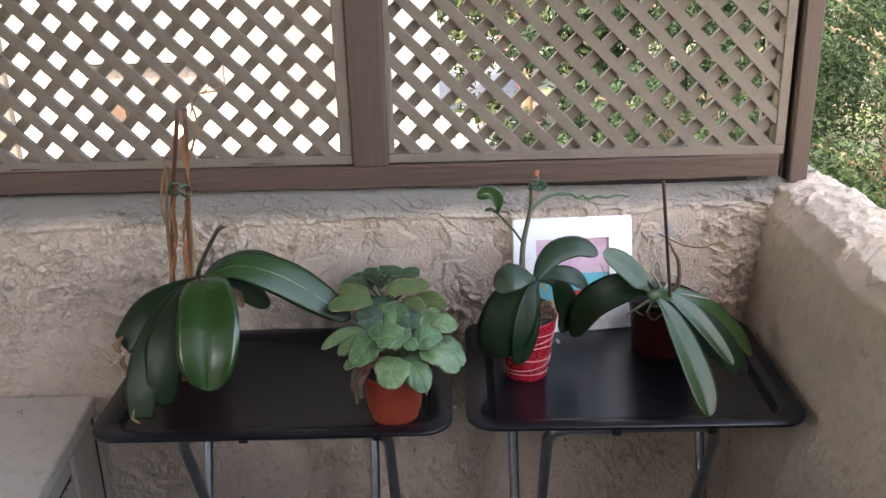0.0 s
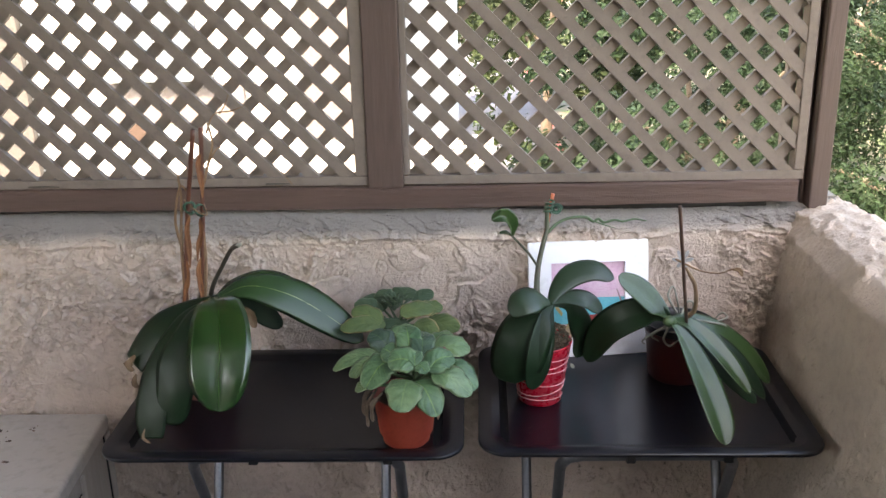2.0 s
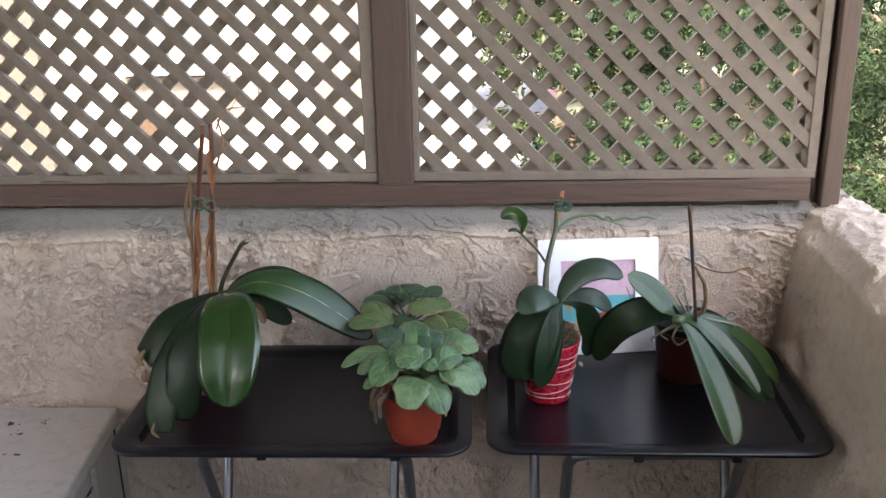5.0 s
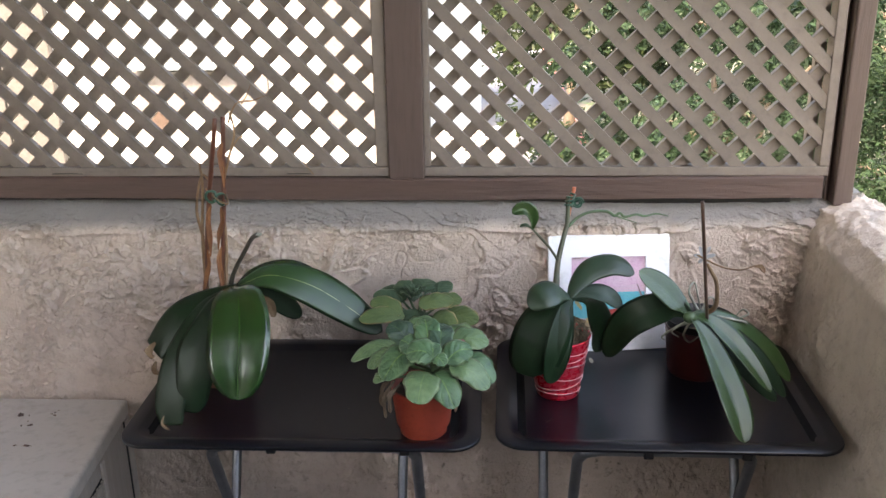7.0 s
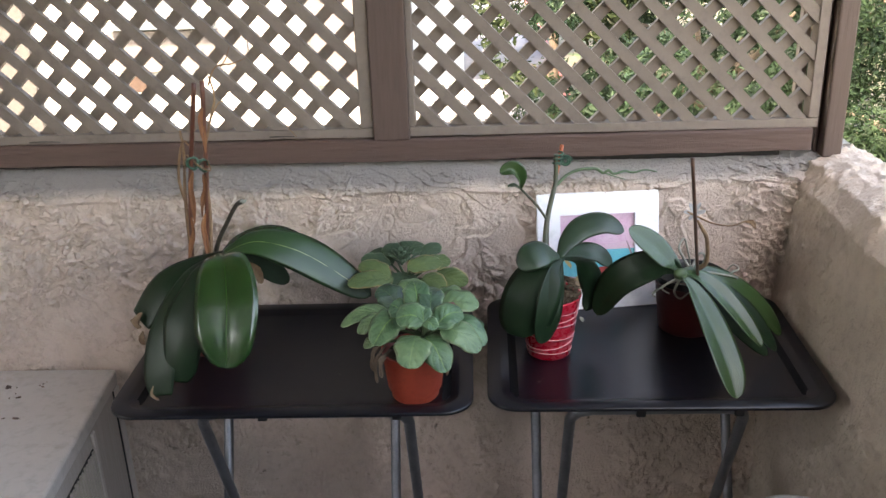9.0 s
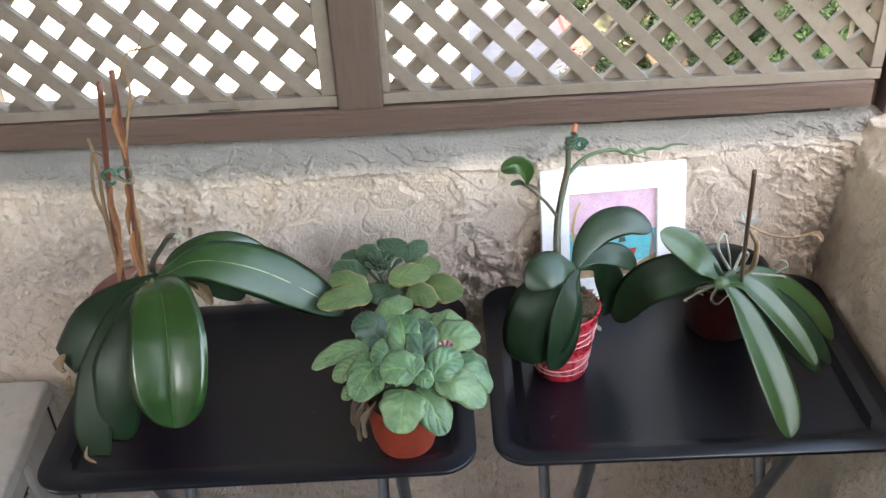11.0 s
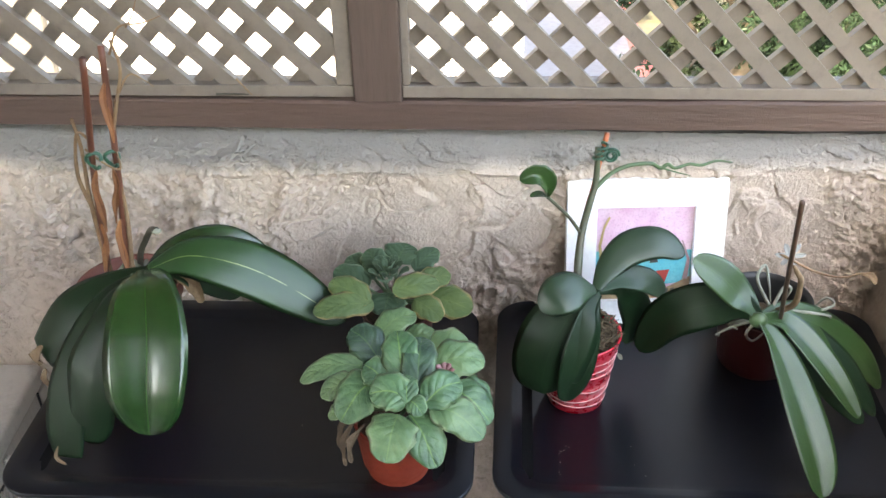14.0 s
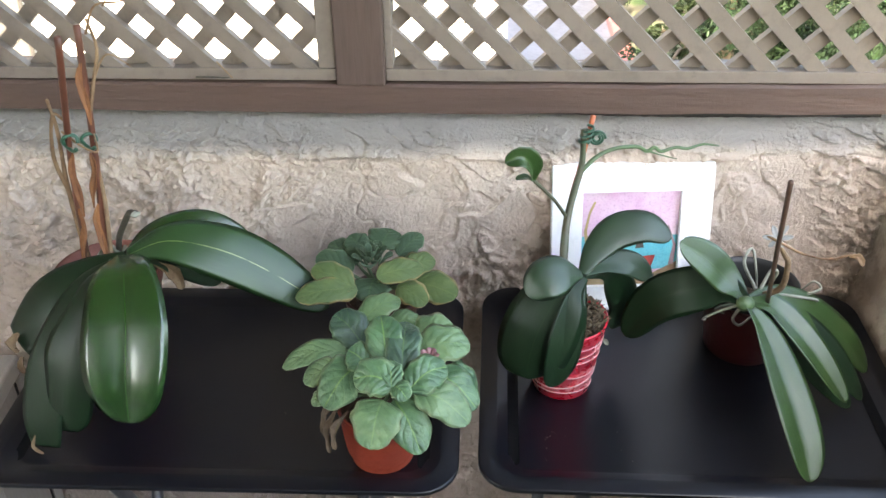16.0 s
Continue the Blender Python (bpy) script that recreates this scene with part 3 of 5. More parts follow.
# ---- the wooden screen ----
def screen():
    t = thing("lattice_screen", (0, 0.02, RAIL_B), "brown wooden frame with diagonal beige lattice slats on the wall", "trellis", kind="structure")
    bm = bmesh.new()
    for x0, x1 in ((-2.28, -0.012), (-0.012, 0.716)):
        n = 24
        r0 = []
        # the sill sags a little at the middle post
        lift = lambda x: 0.004 * min(1.0, abs(x) / 0.6)
        prof = [(0.0, RAIL_B), (0.0, RAIL_T - 0.003), (0.003, RAIL_T), (0.088, RAIL_T), (0.088, RAIL_B)]
        for i in range(n + 1):
            x = x0 + (x1 - x0) * i / n
            r0.append([bm.verts.new((x, y, z + lift(x) + 0.0008 * math.sin(x * 31))) for y, z in prof])
        for a, b in zip(r0, r0[1:]):
            for k in range(5):
                bm.faces.new((a[k], a[(k + 1) % 5], b[(k + 1) % 5], b[k]))
        bm.faces.new(r0[0])
        bm.faces.new(r0[-1][::-1])
    part("sill_rail", bm, BROWN, t)
    part("post", boxed((-0.0345, 0.0, RAIL_T - 0.001), (0.0285, 0.088, 2.42), 0.003), BROWN_POST, t)
    part("post", boxed((0.737, 0.0, RAIL_B - 0.01), (0.769, 0.06, 2.42), 0.003), BROWN_POST, t)
    part("post", boxed((0.7305, 0.03, RAIL_B - 0.01), (0.737, 0.088, 2.42), 0.001), BROWN_POST, t, "dark brown shaded post behind")
    top = 2.36
    for x0, x1, left, right, pitch, front_at, back_at in ((-2.2, -0.0345, 0.02, 0.022, 0.0632, -0.449, -0.491), (0.0285, 0.725, 0.0105, 0.017, 0.0612, 0.205, 0.230)):
        part("lattice_frame", boxed((x0, 0.006, RAIL_T + 0.004), (x1, 0.040, RAIL_T + 0.020), 0.0015), LATTICE, t)
        part("lattice_frame", boxed((x0, 0.006, RAIL_T + 0.021), (x0 + left, 0.040, top), 0.0015), LATTICE, t)
        part("lattice_frame", boxed((x1 - right, 0.006, RAIL_T + 0.021), (x1, 0.040, top), 0.0015), LATTICE, t)
        if x0 > 0:
            part("batten", boxed((x1 - right - 0.012, 0.052, RAIL_T + 0.001), (x1 - right + 0.004, 0.070, top), 0.0015), LATTICE, t)
        zl, zh = RAIL_T + 0.0195, 1.95
        xl, xr = x0 + left, x1 - right
        w = 0.0188
        for layer, (ya, yb), sgn in ((0, (0.009, 0.0205), -1), (1, (0.0207, 0.0330), 1)):
            k0 = int((xl - (zh - zl) - 0.6) / pitch)
            for k in range(k0, int((xr + (zh - zl) + 0.8) / pitch)):
                # the slat's centre line meets the sill at xc and rises at 45 degrees
                xc = k * pitch + (front_at if layer == 0 else back_at)
                h = w / 2 * math.sqrt(2)
                jx = random.uniform(-0.0012, 0.0012)
                lo_x, hi_x = (xl, xr)
                # clip the band |x - xc - sgn (z - zl)| < h to the opening
                poly = [(xc - h + jx + sgn * -0.1, zl - 0.1), (xc + h + jx + sgn * -0.1, zl - 0.1), (xc + h + jx + sgn * 1.1, zl + 1.1), (xc - h + jx + sgn * 1.1, zl + 1.1)]
                for axis, lim, keep in ((0, lo_x, 1), (0, hi_x, -1), (1, zl, 1), (1, zh, -1)):
                    out = []
                    for a, b in zip(poly, poly[1:] + poly[:1]):
                        ina, inb = (a[axis] - lim) * keep >= 0, (b[axis] - lim) * keep >= 0
                        if ina:
                            out.append(a)
                        if ina != inb:
                            f = (lim - a[axis]) / (b[axis] - a[axis])
                            out.append((a[0] + (b[0] - a[0]) * f, a[1] + (b[1] - a[1]) * f))
                    poly = out
                    if len(poly) < 3:
                        break
                if len(poly) < 3:
                    continue
                bm = bmesh.new()
                f0 = [bm.verts.new((x, ya, z)) for x, z in poly]
                f1 = [bm.verts.new((x, yb, z)) for x, z in poly]
                bm.faces.new(f0)
                bm.faces.new(f1[::-1])
                for a in range(len(poly)):
                    b = (a + 1) % len(poly)
                    bm.faces.new((f0[a], f1[a], f1[b], f0[b]))
                part("slat", bm, LATTICE, t)


screen()


# ---- tray tables ----
def rounded(x0, x1, y0, y1, r, z, n=8):
    out = []
    for cx, cy, a0 in ((x1 - r, y1 - r, 0), (x0 + r, y1 - r, 90), (x0 + r, y0 + r, 180), (x1 - r, y0 + r, 270)):
        for i in range(n + 1):
            a = radians(a0 + 90 * i / n)
            out.append(Vector((cx + r * math.cos(a), cy + r * math.sin(a), z)))
    return out


def tray_table(x0, x1, y0, y1, z, turn, legs_front, legs_back, label):
    at = ((x0 + x1) / 2, (y0 + y1) / 2, 0)
    t = thing("tray_table", at, label, "table", "folding tray tables")
    m = Matrix.Translation(at) @ pose(0, 0, 0, 0, 0, turn) @ Matrix.Translation(-Vector(at))
    bm = bmesh.new()
    loops = []
    for inset, h in ((0.004, z - 0.0075), (0.0, z - 0.0055), (0.0, z - 0.0018), (0.0006, z - 0.0006), (0.0018, z), (0.020, z - 0.0008), (0.022, z - 0.0012), (0.034, z - 0.0056), (0.0365, z - 0.0065)):
        loops.append([bm.verts.new(m @ p) for p in rounded(x0 + inset, x1 - inset, y0 + inset, y1 - inset, max(0.045 - inset * 0.5, 0.02), h)])
    under = [bm.verts.new(m @ p) for p in rounded(x0 + 0.030, x1 - 0.030, y0 + 0.030, y1 - 0.030, 0.030, z - 0.0135)]
    loops.insert(0, under)
    for a, b in zip(loops, loops[1:]):
        for i in range(len(a)):
            j = (i + 1) % len(a)
            bm.faces.new((a[i], a[j], b[j], b[i]))
    bm.faces.new(loops[-1])
    bm.faces.new(under[::-1])
    top = part("tray_top", bm, TRAY_BLACK, t, smooth=True)
    # long carrying grooves near both short ends, their shade put into a blacker colour
    for gx in (x0 + 0.040, x1 - 0.040):
        bm = bmesh.new()
        ring0 = rounded(gx - 0.0065, gx + 0.0065, y0 + 0.040, y1 - 0.055, 0.0063, z - 0.0052, 4)
        ring1 = rounded(gx - 0.004, gx + 0.004, y0 + 0.047, y1 - 0.057, 0.0038, z - 0.0060, 4)
        a, b = [bm.verts.new(m @ p) for p in ring0], [bm.verts.new(m @ p) for p in ring1]
        for i in range(len(a)):
            j = (i + 1) % len(a)
            bm.faces.new((a[i], a[j], b[j], b[i]))
        bm.faces.new(b)
        part("groove", bm, GROOVE_SHADE, top, "narrow groove with its shade painted black", smooth=True)
    # two crossing bent-tube frames
    r = 0.0085
    for (xl, xr), (yt, yb) in ((legs_front, (-0.375, -0.075)), (legs_back, (-0.085, -0.385))):
        zt = z - 0.020
        c = 0.030
        bm = bmesh.new()
        path = [(xl, yb, r), (xl, yt + (yb - yt) * 0.06, zt - c), (xl + c * 0.3, yt, zt - c * 0.25), (xl + c, yt, zt - r * 0.4)]
        path += [(xr - c, yt, zt - r * 0.4), (xr - c * 0.3, yt, zt - c * 0.25), (xr, yt + (yb - yt) * 0.06, zt - c), (xr, yb, r)]
        pts = [Vector(path[0])]
        for a, b in zip(path, path[1:]):
            pts += [Vector(a).lerp(Vector(b), k / 6) for k in range(1, 7)]
        tube(bm, pts, r, smooth=False, sides=12)
        part("leg_frame", bm, STEEL, t, smooth=True)
    for xa, xb in zip(legs_front, legs_back):
        bm = bmesh.new()
        bmesh.ops.create_cone(bm, cap_ends=True, segments=12, radius1=0.0042, radius2=0.0042, depth=abs(xa - xb) + 0.022, matrix=Matrix.Translation(((xa + xb) / 2, -0.232, z * 0.49)) @ Euler((0, radians(90), 0)).to_matrix().to_4x4())
        part("rivet", bm, STEEL, t, smooth=True)
    for bx in (legs_front[0] + 0.10, legs_front[1] - 0.015):
        part("catch", boxed((bx - 0.007, -0.389, z - 0.030), (bx + 0.007, -0.361, z - 0.0165), 0.002), BLACK_PLASTIC, t)
    return t


tray_table(-0.408, 0.132, -0.418, -0.046, T, 0.3, (-0.281, 0.034), (-0.304, -0.008), "black folding tray table with grey steel tube legs by the wall")
tray_table(0.155, 0.660, -0.411, -0.034, T, -0.6, (0.277, 0.534), (0.238, 0.566), "black folding tray table with grey steel tube legs in the corner")


# ---- pots ----
def pot(parent, at, r0, r1, h, mat, wall=0.003, foot=0.0, rim=0.0, name="pot", soil=SOIL, soil_down=0.014, label=""):
    bm = bmesh.new()
    prof = [(0, 0), (r0 * (1 - foot) - 0.002, 0), (r0 * (1 - foot), 0.002)]
    if foot:
        prof += [(r0 * (1 - foot), 0.008), (r0, 0.017)]
    if rim:
        prof += [(r0 + (r1 - r0) * 0.80, h - rim), (r1 - 0.001, h - rim + 0.001)]
    prof += [(r1, h - 0.003), (r1 + 0.0012, h - 0.001), (r1 - wall * 0.5, h), (r1 - wall, h - 0.002), (r1 - wall - (r1 - r0) * 0.2, h - soil_down - 0.004), (0, h - soil_down - 0.004)]
    p = part(name, lathe(bm, at, prof), mat, parent, label, smooth=True)
    bm = bmesh.new()
    rs = r1 - wall - (r1 - r0) * 0.12
    rings = [(rs, h - soil_down - 0.002), (rs * 0.8, h - soil_down + 0.002), (rs * 0.5, h - soil_down + 0.005), (0, h - soil_down + 0.006)]
    lathe(bm, at, [(0, h - soil_down - 0.003)] + rings)
    for v in bm.verts:
        v.co.z += noise.noise(v.co * 90) * 0.004
    part("soil", bm, soil, parent, smooth=True)
    return p


def leaf(parent, mat, pts, width, up, label="", **k):
    return part("leaf", blade(pts, width, up, **k), mat, parent, label, smooth=True)


def rod(parent, name, mat, pts, r, label="", n=20, sides=8):
    return part(name, tube(bmesh.new(), pts, r, n, sides), mat, parent, label, smooth=True)


# ---- orchid with brown canes, on the tray by the wall ----
TOP = T - 0.0065


def cane_orchid():
    c = (-0.302, -0.185, TOP)
    o = thing("orchid_plant", c, "orchid with broad dark leaves and brown canes in a clay pot", "potted plant", "plants on the trays")
    pot(o, c, 0.046, 0.064, 0.134, PINK_CLAY, rim=0.022)
    k = (-0.252, -0.233, 0.842)
    leaf(o, ORCHID, [k, (-0.241, -0.275, 0.845), (-0.229, -0.325, 0.812), (-0.226, -0.362, 0.765), (-0.227, -0.377, 0.718)], 0.096, ((0, -0.2, 1), (0, -1, 0.25)), "glossy green drooping leaf", fold=0.34, curl=0.24, n=30)
    leaf(o, ORCHID_SCAR, [k, (-0.205, -0.225, 0.857), (-0.150, -0.218, 0.842), (-0.098, -0.210, 0.808), (-0.030, -0.206, 0.752)], 0.070, ((0, -0.45, 1), (0.2, -0.75, 0.8)), "long green leaf with a pale scar along its midrib", fold=0.10, curl=0.2)
    leaf(o, ORCHID, [k, (-0.228, -0.195, 0.846), (-0.182, -0.172, 0.844), (-0.128, -0.160, 0.818)], 0.046, ((0, -0.6, 1), (0, -0.8, 0.7)), fold=0.05, curl=0.15)
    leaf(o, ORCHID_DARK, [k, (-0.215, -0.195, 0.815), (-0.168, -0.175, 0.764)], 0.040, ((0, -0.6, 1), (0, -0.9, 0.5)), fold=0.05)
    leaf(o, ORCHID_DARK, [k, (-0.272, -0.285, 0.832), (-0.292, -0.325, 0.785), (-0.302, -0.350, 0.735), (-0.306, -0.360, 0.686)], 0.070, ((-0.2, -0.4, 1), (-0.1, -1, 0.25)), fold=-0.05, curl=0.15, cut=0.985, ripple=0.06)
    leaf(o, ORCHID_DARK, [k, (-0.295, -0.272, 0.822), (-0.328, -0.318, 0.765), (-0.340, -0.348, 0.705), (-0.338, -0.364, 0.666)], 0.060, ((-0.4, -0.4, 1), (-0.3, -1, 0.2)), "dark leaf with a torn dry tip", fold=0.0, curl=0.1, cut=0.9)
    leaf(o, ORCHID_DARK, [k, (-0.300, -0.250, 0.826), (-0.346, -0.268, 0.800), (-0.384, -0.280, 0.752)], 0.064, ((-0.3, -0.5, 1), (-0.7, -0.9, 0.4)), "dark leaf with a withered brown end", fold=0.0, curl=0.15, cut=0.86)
    part("withered_end", blade([(-0.376, -0.284, 0.766), (-0.385, -0.287, 0.752), (-0.380, -0.290, 0.742)], 0.018, (-0.6, -0.8, 0.2), "oval", fold=0.4, ripple=0.3, n=8), DRY_LEAF, o, "curled brown leaf end", smooth=True)
    part("withered_end", blade([(-0.376, -0.292, 0.738), (-0.377, -0.296, 0.726), (-0.372, -0.298, 0.718)], 0.013, (-0.5, -0.9, 0.2), "oval", fold=0.5, n=8), DRY_LEAF, o, "curled brown leaf end", smooth=True)
    part("withered_end", blade([(-0.346, -0.362, 0.682), (-0.348, -0.368, 0.670), (-0.336, -0.372, 0.663)], 0.005, (0, -1, 0.4), "oval", fold=0.4, n=8), DRY_LEAF, o, smooth=True)
    part("withered_end", blade([(-0.232, -0.215, 0.822), (-0.212, -0.205, 0.800), (-0.204, -0.210, 0.778)], 0.017, (0, -1, 0.4), "oval", fold=0.4, ripple=0.4, n=8), DRY_LEAF, o, "brown dried leaf", smooth=True)
    # canes, dried flower stems, clips
    l0, l1 = Vector((-0.318, -0.200, 0.790)), Vector((-0.251, -0.274, 1.117))
    r0, r1 = Vector((-0.288, -0.222, 0.790)), Vector((-0.257, -0.215, 1.108))
    rod(o, "cane", CANE, [l0, l0.lerp(l1, 0.5) + Vector((-0.004, 0, 0)), l1], 0.0036)
    rod(o, "cane", CANE, [r0, r0.lerp(r1, 0.5) + Vector((0.003, 0, 0)), r1], 0.0038)
    q = lambda a, b, s, dx=0.0, dz=0.0, dy=0.0: tuple(a.lerp(b, s) + Vector((dx, dy, dz)))
    rod(o, "dried_stem", DRY_STEM, [q(l0, l1, 0.02, 0.004), q(l0, l1, 0.25, -0.006), q(l0, l1, 0.45, -0.012), q(l0, l1, 0.66, -0.014), q(l0, l1, 0.78, -0.020)], [0.0036, 0.0028, 0.0022, 0.0018])
    rod(o, "dried_stem", DRY_STEM, [q(l0, l1, 0.40, -0.010), q(l0, l1, 0.55, -0.022), q(l0, l1, 0.72, -0.017), q(l0, l1, 0.70, -0.004)], [0.0026, 0.002, 0.0015])
    rod(o, "dried_stem", DRY_STEM, [q(r0, r1, 0.05, 0.007), q(r0, r1, 0.35, 0.008), q(r0, r1, 0.62, 0.001), q(r0, r1, 0.80, 0.010), q(r0, r1, 0.92, 0.018), q(r0, r1, 1.02, 0.010)], [0.003, 0.0024, 0.002, 0.0014])
    rod(o, "dried_stem", DRY_STEM, [q(r0, r1, 0.97, 0.008), q(r0, r1, 1.06, 0.020), q(r0, r1, 1.075, 0.045), q(r0, r1, 1.10, 0.066)], [0.0015, 0.0011, 0.0006])
    rod(o, "dried_stem", DRY_STEM, [q(r0, r1, 1.06, 0.028), q(r0, r1, 1.10, 0.036), q(r0, r1, 1.15, 0.041)], [0.001, 0.0005], n=8)
    rod(o, "dried_stem", DRY_STEM, [q(r0, r1, 0.80, 0.008), q(r0, r1, 0.90, 0.026), q(r0, r1, 0.88, 0.044), q(r0, r1, 0.86, 0.052)], [0.0014, 0.0009, 0.0005])
    rod(o, "dried_stem", DRY_STEM, [q(l0, l1, 0.66, -0.010), q(l0, l1, 0.60, 0.010), q(l0, l1, 0.58, 0.026), q(r0, r1, 0.63, 0.004)], [0.0012, 0.0012, 0.001])
    # papery sheaths that cling to the canes
    for a, b, f0, f1, side in ((l0, l1, 0.04, 0.34, -1), (l0, l1, 0.30, 0.58, 1), (r0, r1, 0.10, 0.36, 1), (r0, r1, 0.34, 0.56, -1), (r0, r1, 0.66, 0.88, 1)):
        line = [q(a, b, f0 + (f1 - f0) * i / 4, side * 0.004 * math.cos(i * 0.8) + (0.005 * side if i == 4 else 0), 0.0, -0.0035) for i in range(5)]
        part("sheath", blade(line, 0.0085, (side * 0.3, -1, 0.1), "oval", fold=0.5, ripple=0.3, seed=int(f0 * 100), n=14), SHEATH, o, "papery dry orange-brown sheath", smooth=True)
    for s, a, b in ((0.62, l0, l1), (0.60, r0, r1)):
        ce = Vector(q(a, b, s))
        ring = [ce + Vector((0.008 * math.cos(w), -0.004 + 0.003 * math.sin(w * 2), 0.009 * math.sin(w))) for w in (i * 0.7 for i in range(9))]
        rod(o, "clip", CLIP_GREEN, ring, 0.0022, "small green plastic clip", n=28, sides=6)
    rod(o, "stub_stem", DRY_BLACK, [(-0.280, -0.196, 0.808), (-0.262, -0.222, 0.856), (-0.226, -0.280, 0.912), (-0.200, -0.320, 0.950), (-0.184, -0.343, 0.964)], [0.0042, 0.0034, 0.0032, 0.0038], "blackened cut flower stem")
    bm = bmesh.new()
    bmesh.ops.create_icosphere(bm, subdivisions=2, radius=0.0042, matrix=Matrix.Translation((-0.182, -0.346, 0.965)) @ Matrix.Diagonal((1.0, 0.8, 0.6, 1)))
    for v in bm.verts:
        v.co += Vector((1, 1, 1)) * noise.noise(v.co * 300) * 0.0016
    part("cut_end", bm, ROOT, o, "pale cut end", smooth=True)
    for i in range(7):
        a = 0.6 + i * 0.8
        rod(o, "root", ROOT, [(k[0] - 0.01, k[1] + 0.01, 0.826), (k[0] - 0.02 + 0.022 * math.cos(a), k[1] + 0.016 + 0.02 * math.sin(a), 0.826 + 0.004 * (i % 3)), (c[0] + 0.042 * math.cos(a), c[1] + 0.035 * math.sin(a), 0.786)], [0.003, 0.0026, 0.0022], n=10)


cane_orchid()


# ---- two african violets ----
def violet_leaf(parent, mat, a, b, w, seed, heart, crown, puck=0.010, droop=0.12, label=""):
    a, b, crown = Vector(a), Vector(b), Vector(crown)
    mid = a.lerp(b, 0.5) + Vector((0, 0, (b - a).length * droop))
    out = (b - crown)
    out.z = 0
    out.normalize()
    up = Vector((0, -0.55, 1)) + out * 0.10
    l = leaf(parent, mat, [a, mid, b], w, (tuple(up), tuple(up + out * 0.3)), label, shape="heart" if heart else "oval", fold=0.24, curl=0.30, ripple=0.07, seed=seed, n=18, thick=0.002, pucker=puck)
    base = crown + Vector((0, 0, -0.012))
    part("stalk", tube(bmesh.new(), [tuple(base), tuple(base.lerp(a, 0.6) + Vector((0, 0, -0.004))), tuple(a + (b - a) * 0.15 + Vector((0, 0, -0.001)))], [0.0028, 0.0022, 0.0016], 8, 6), STEM_FRESH, l, smooth=True)
    return l


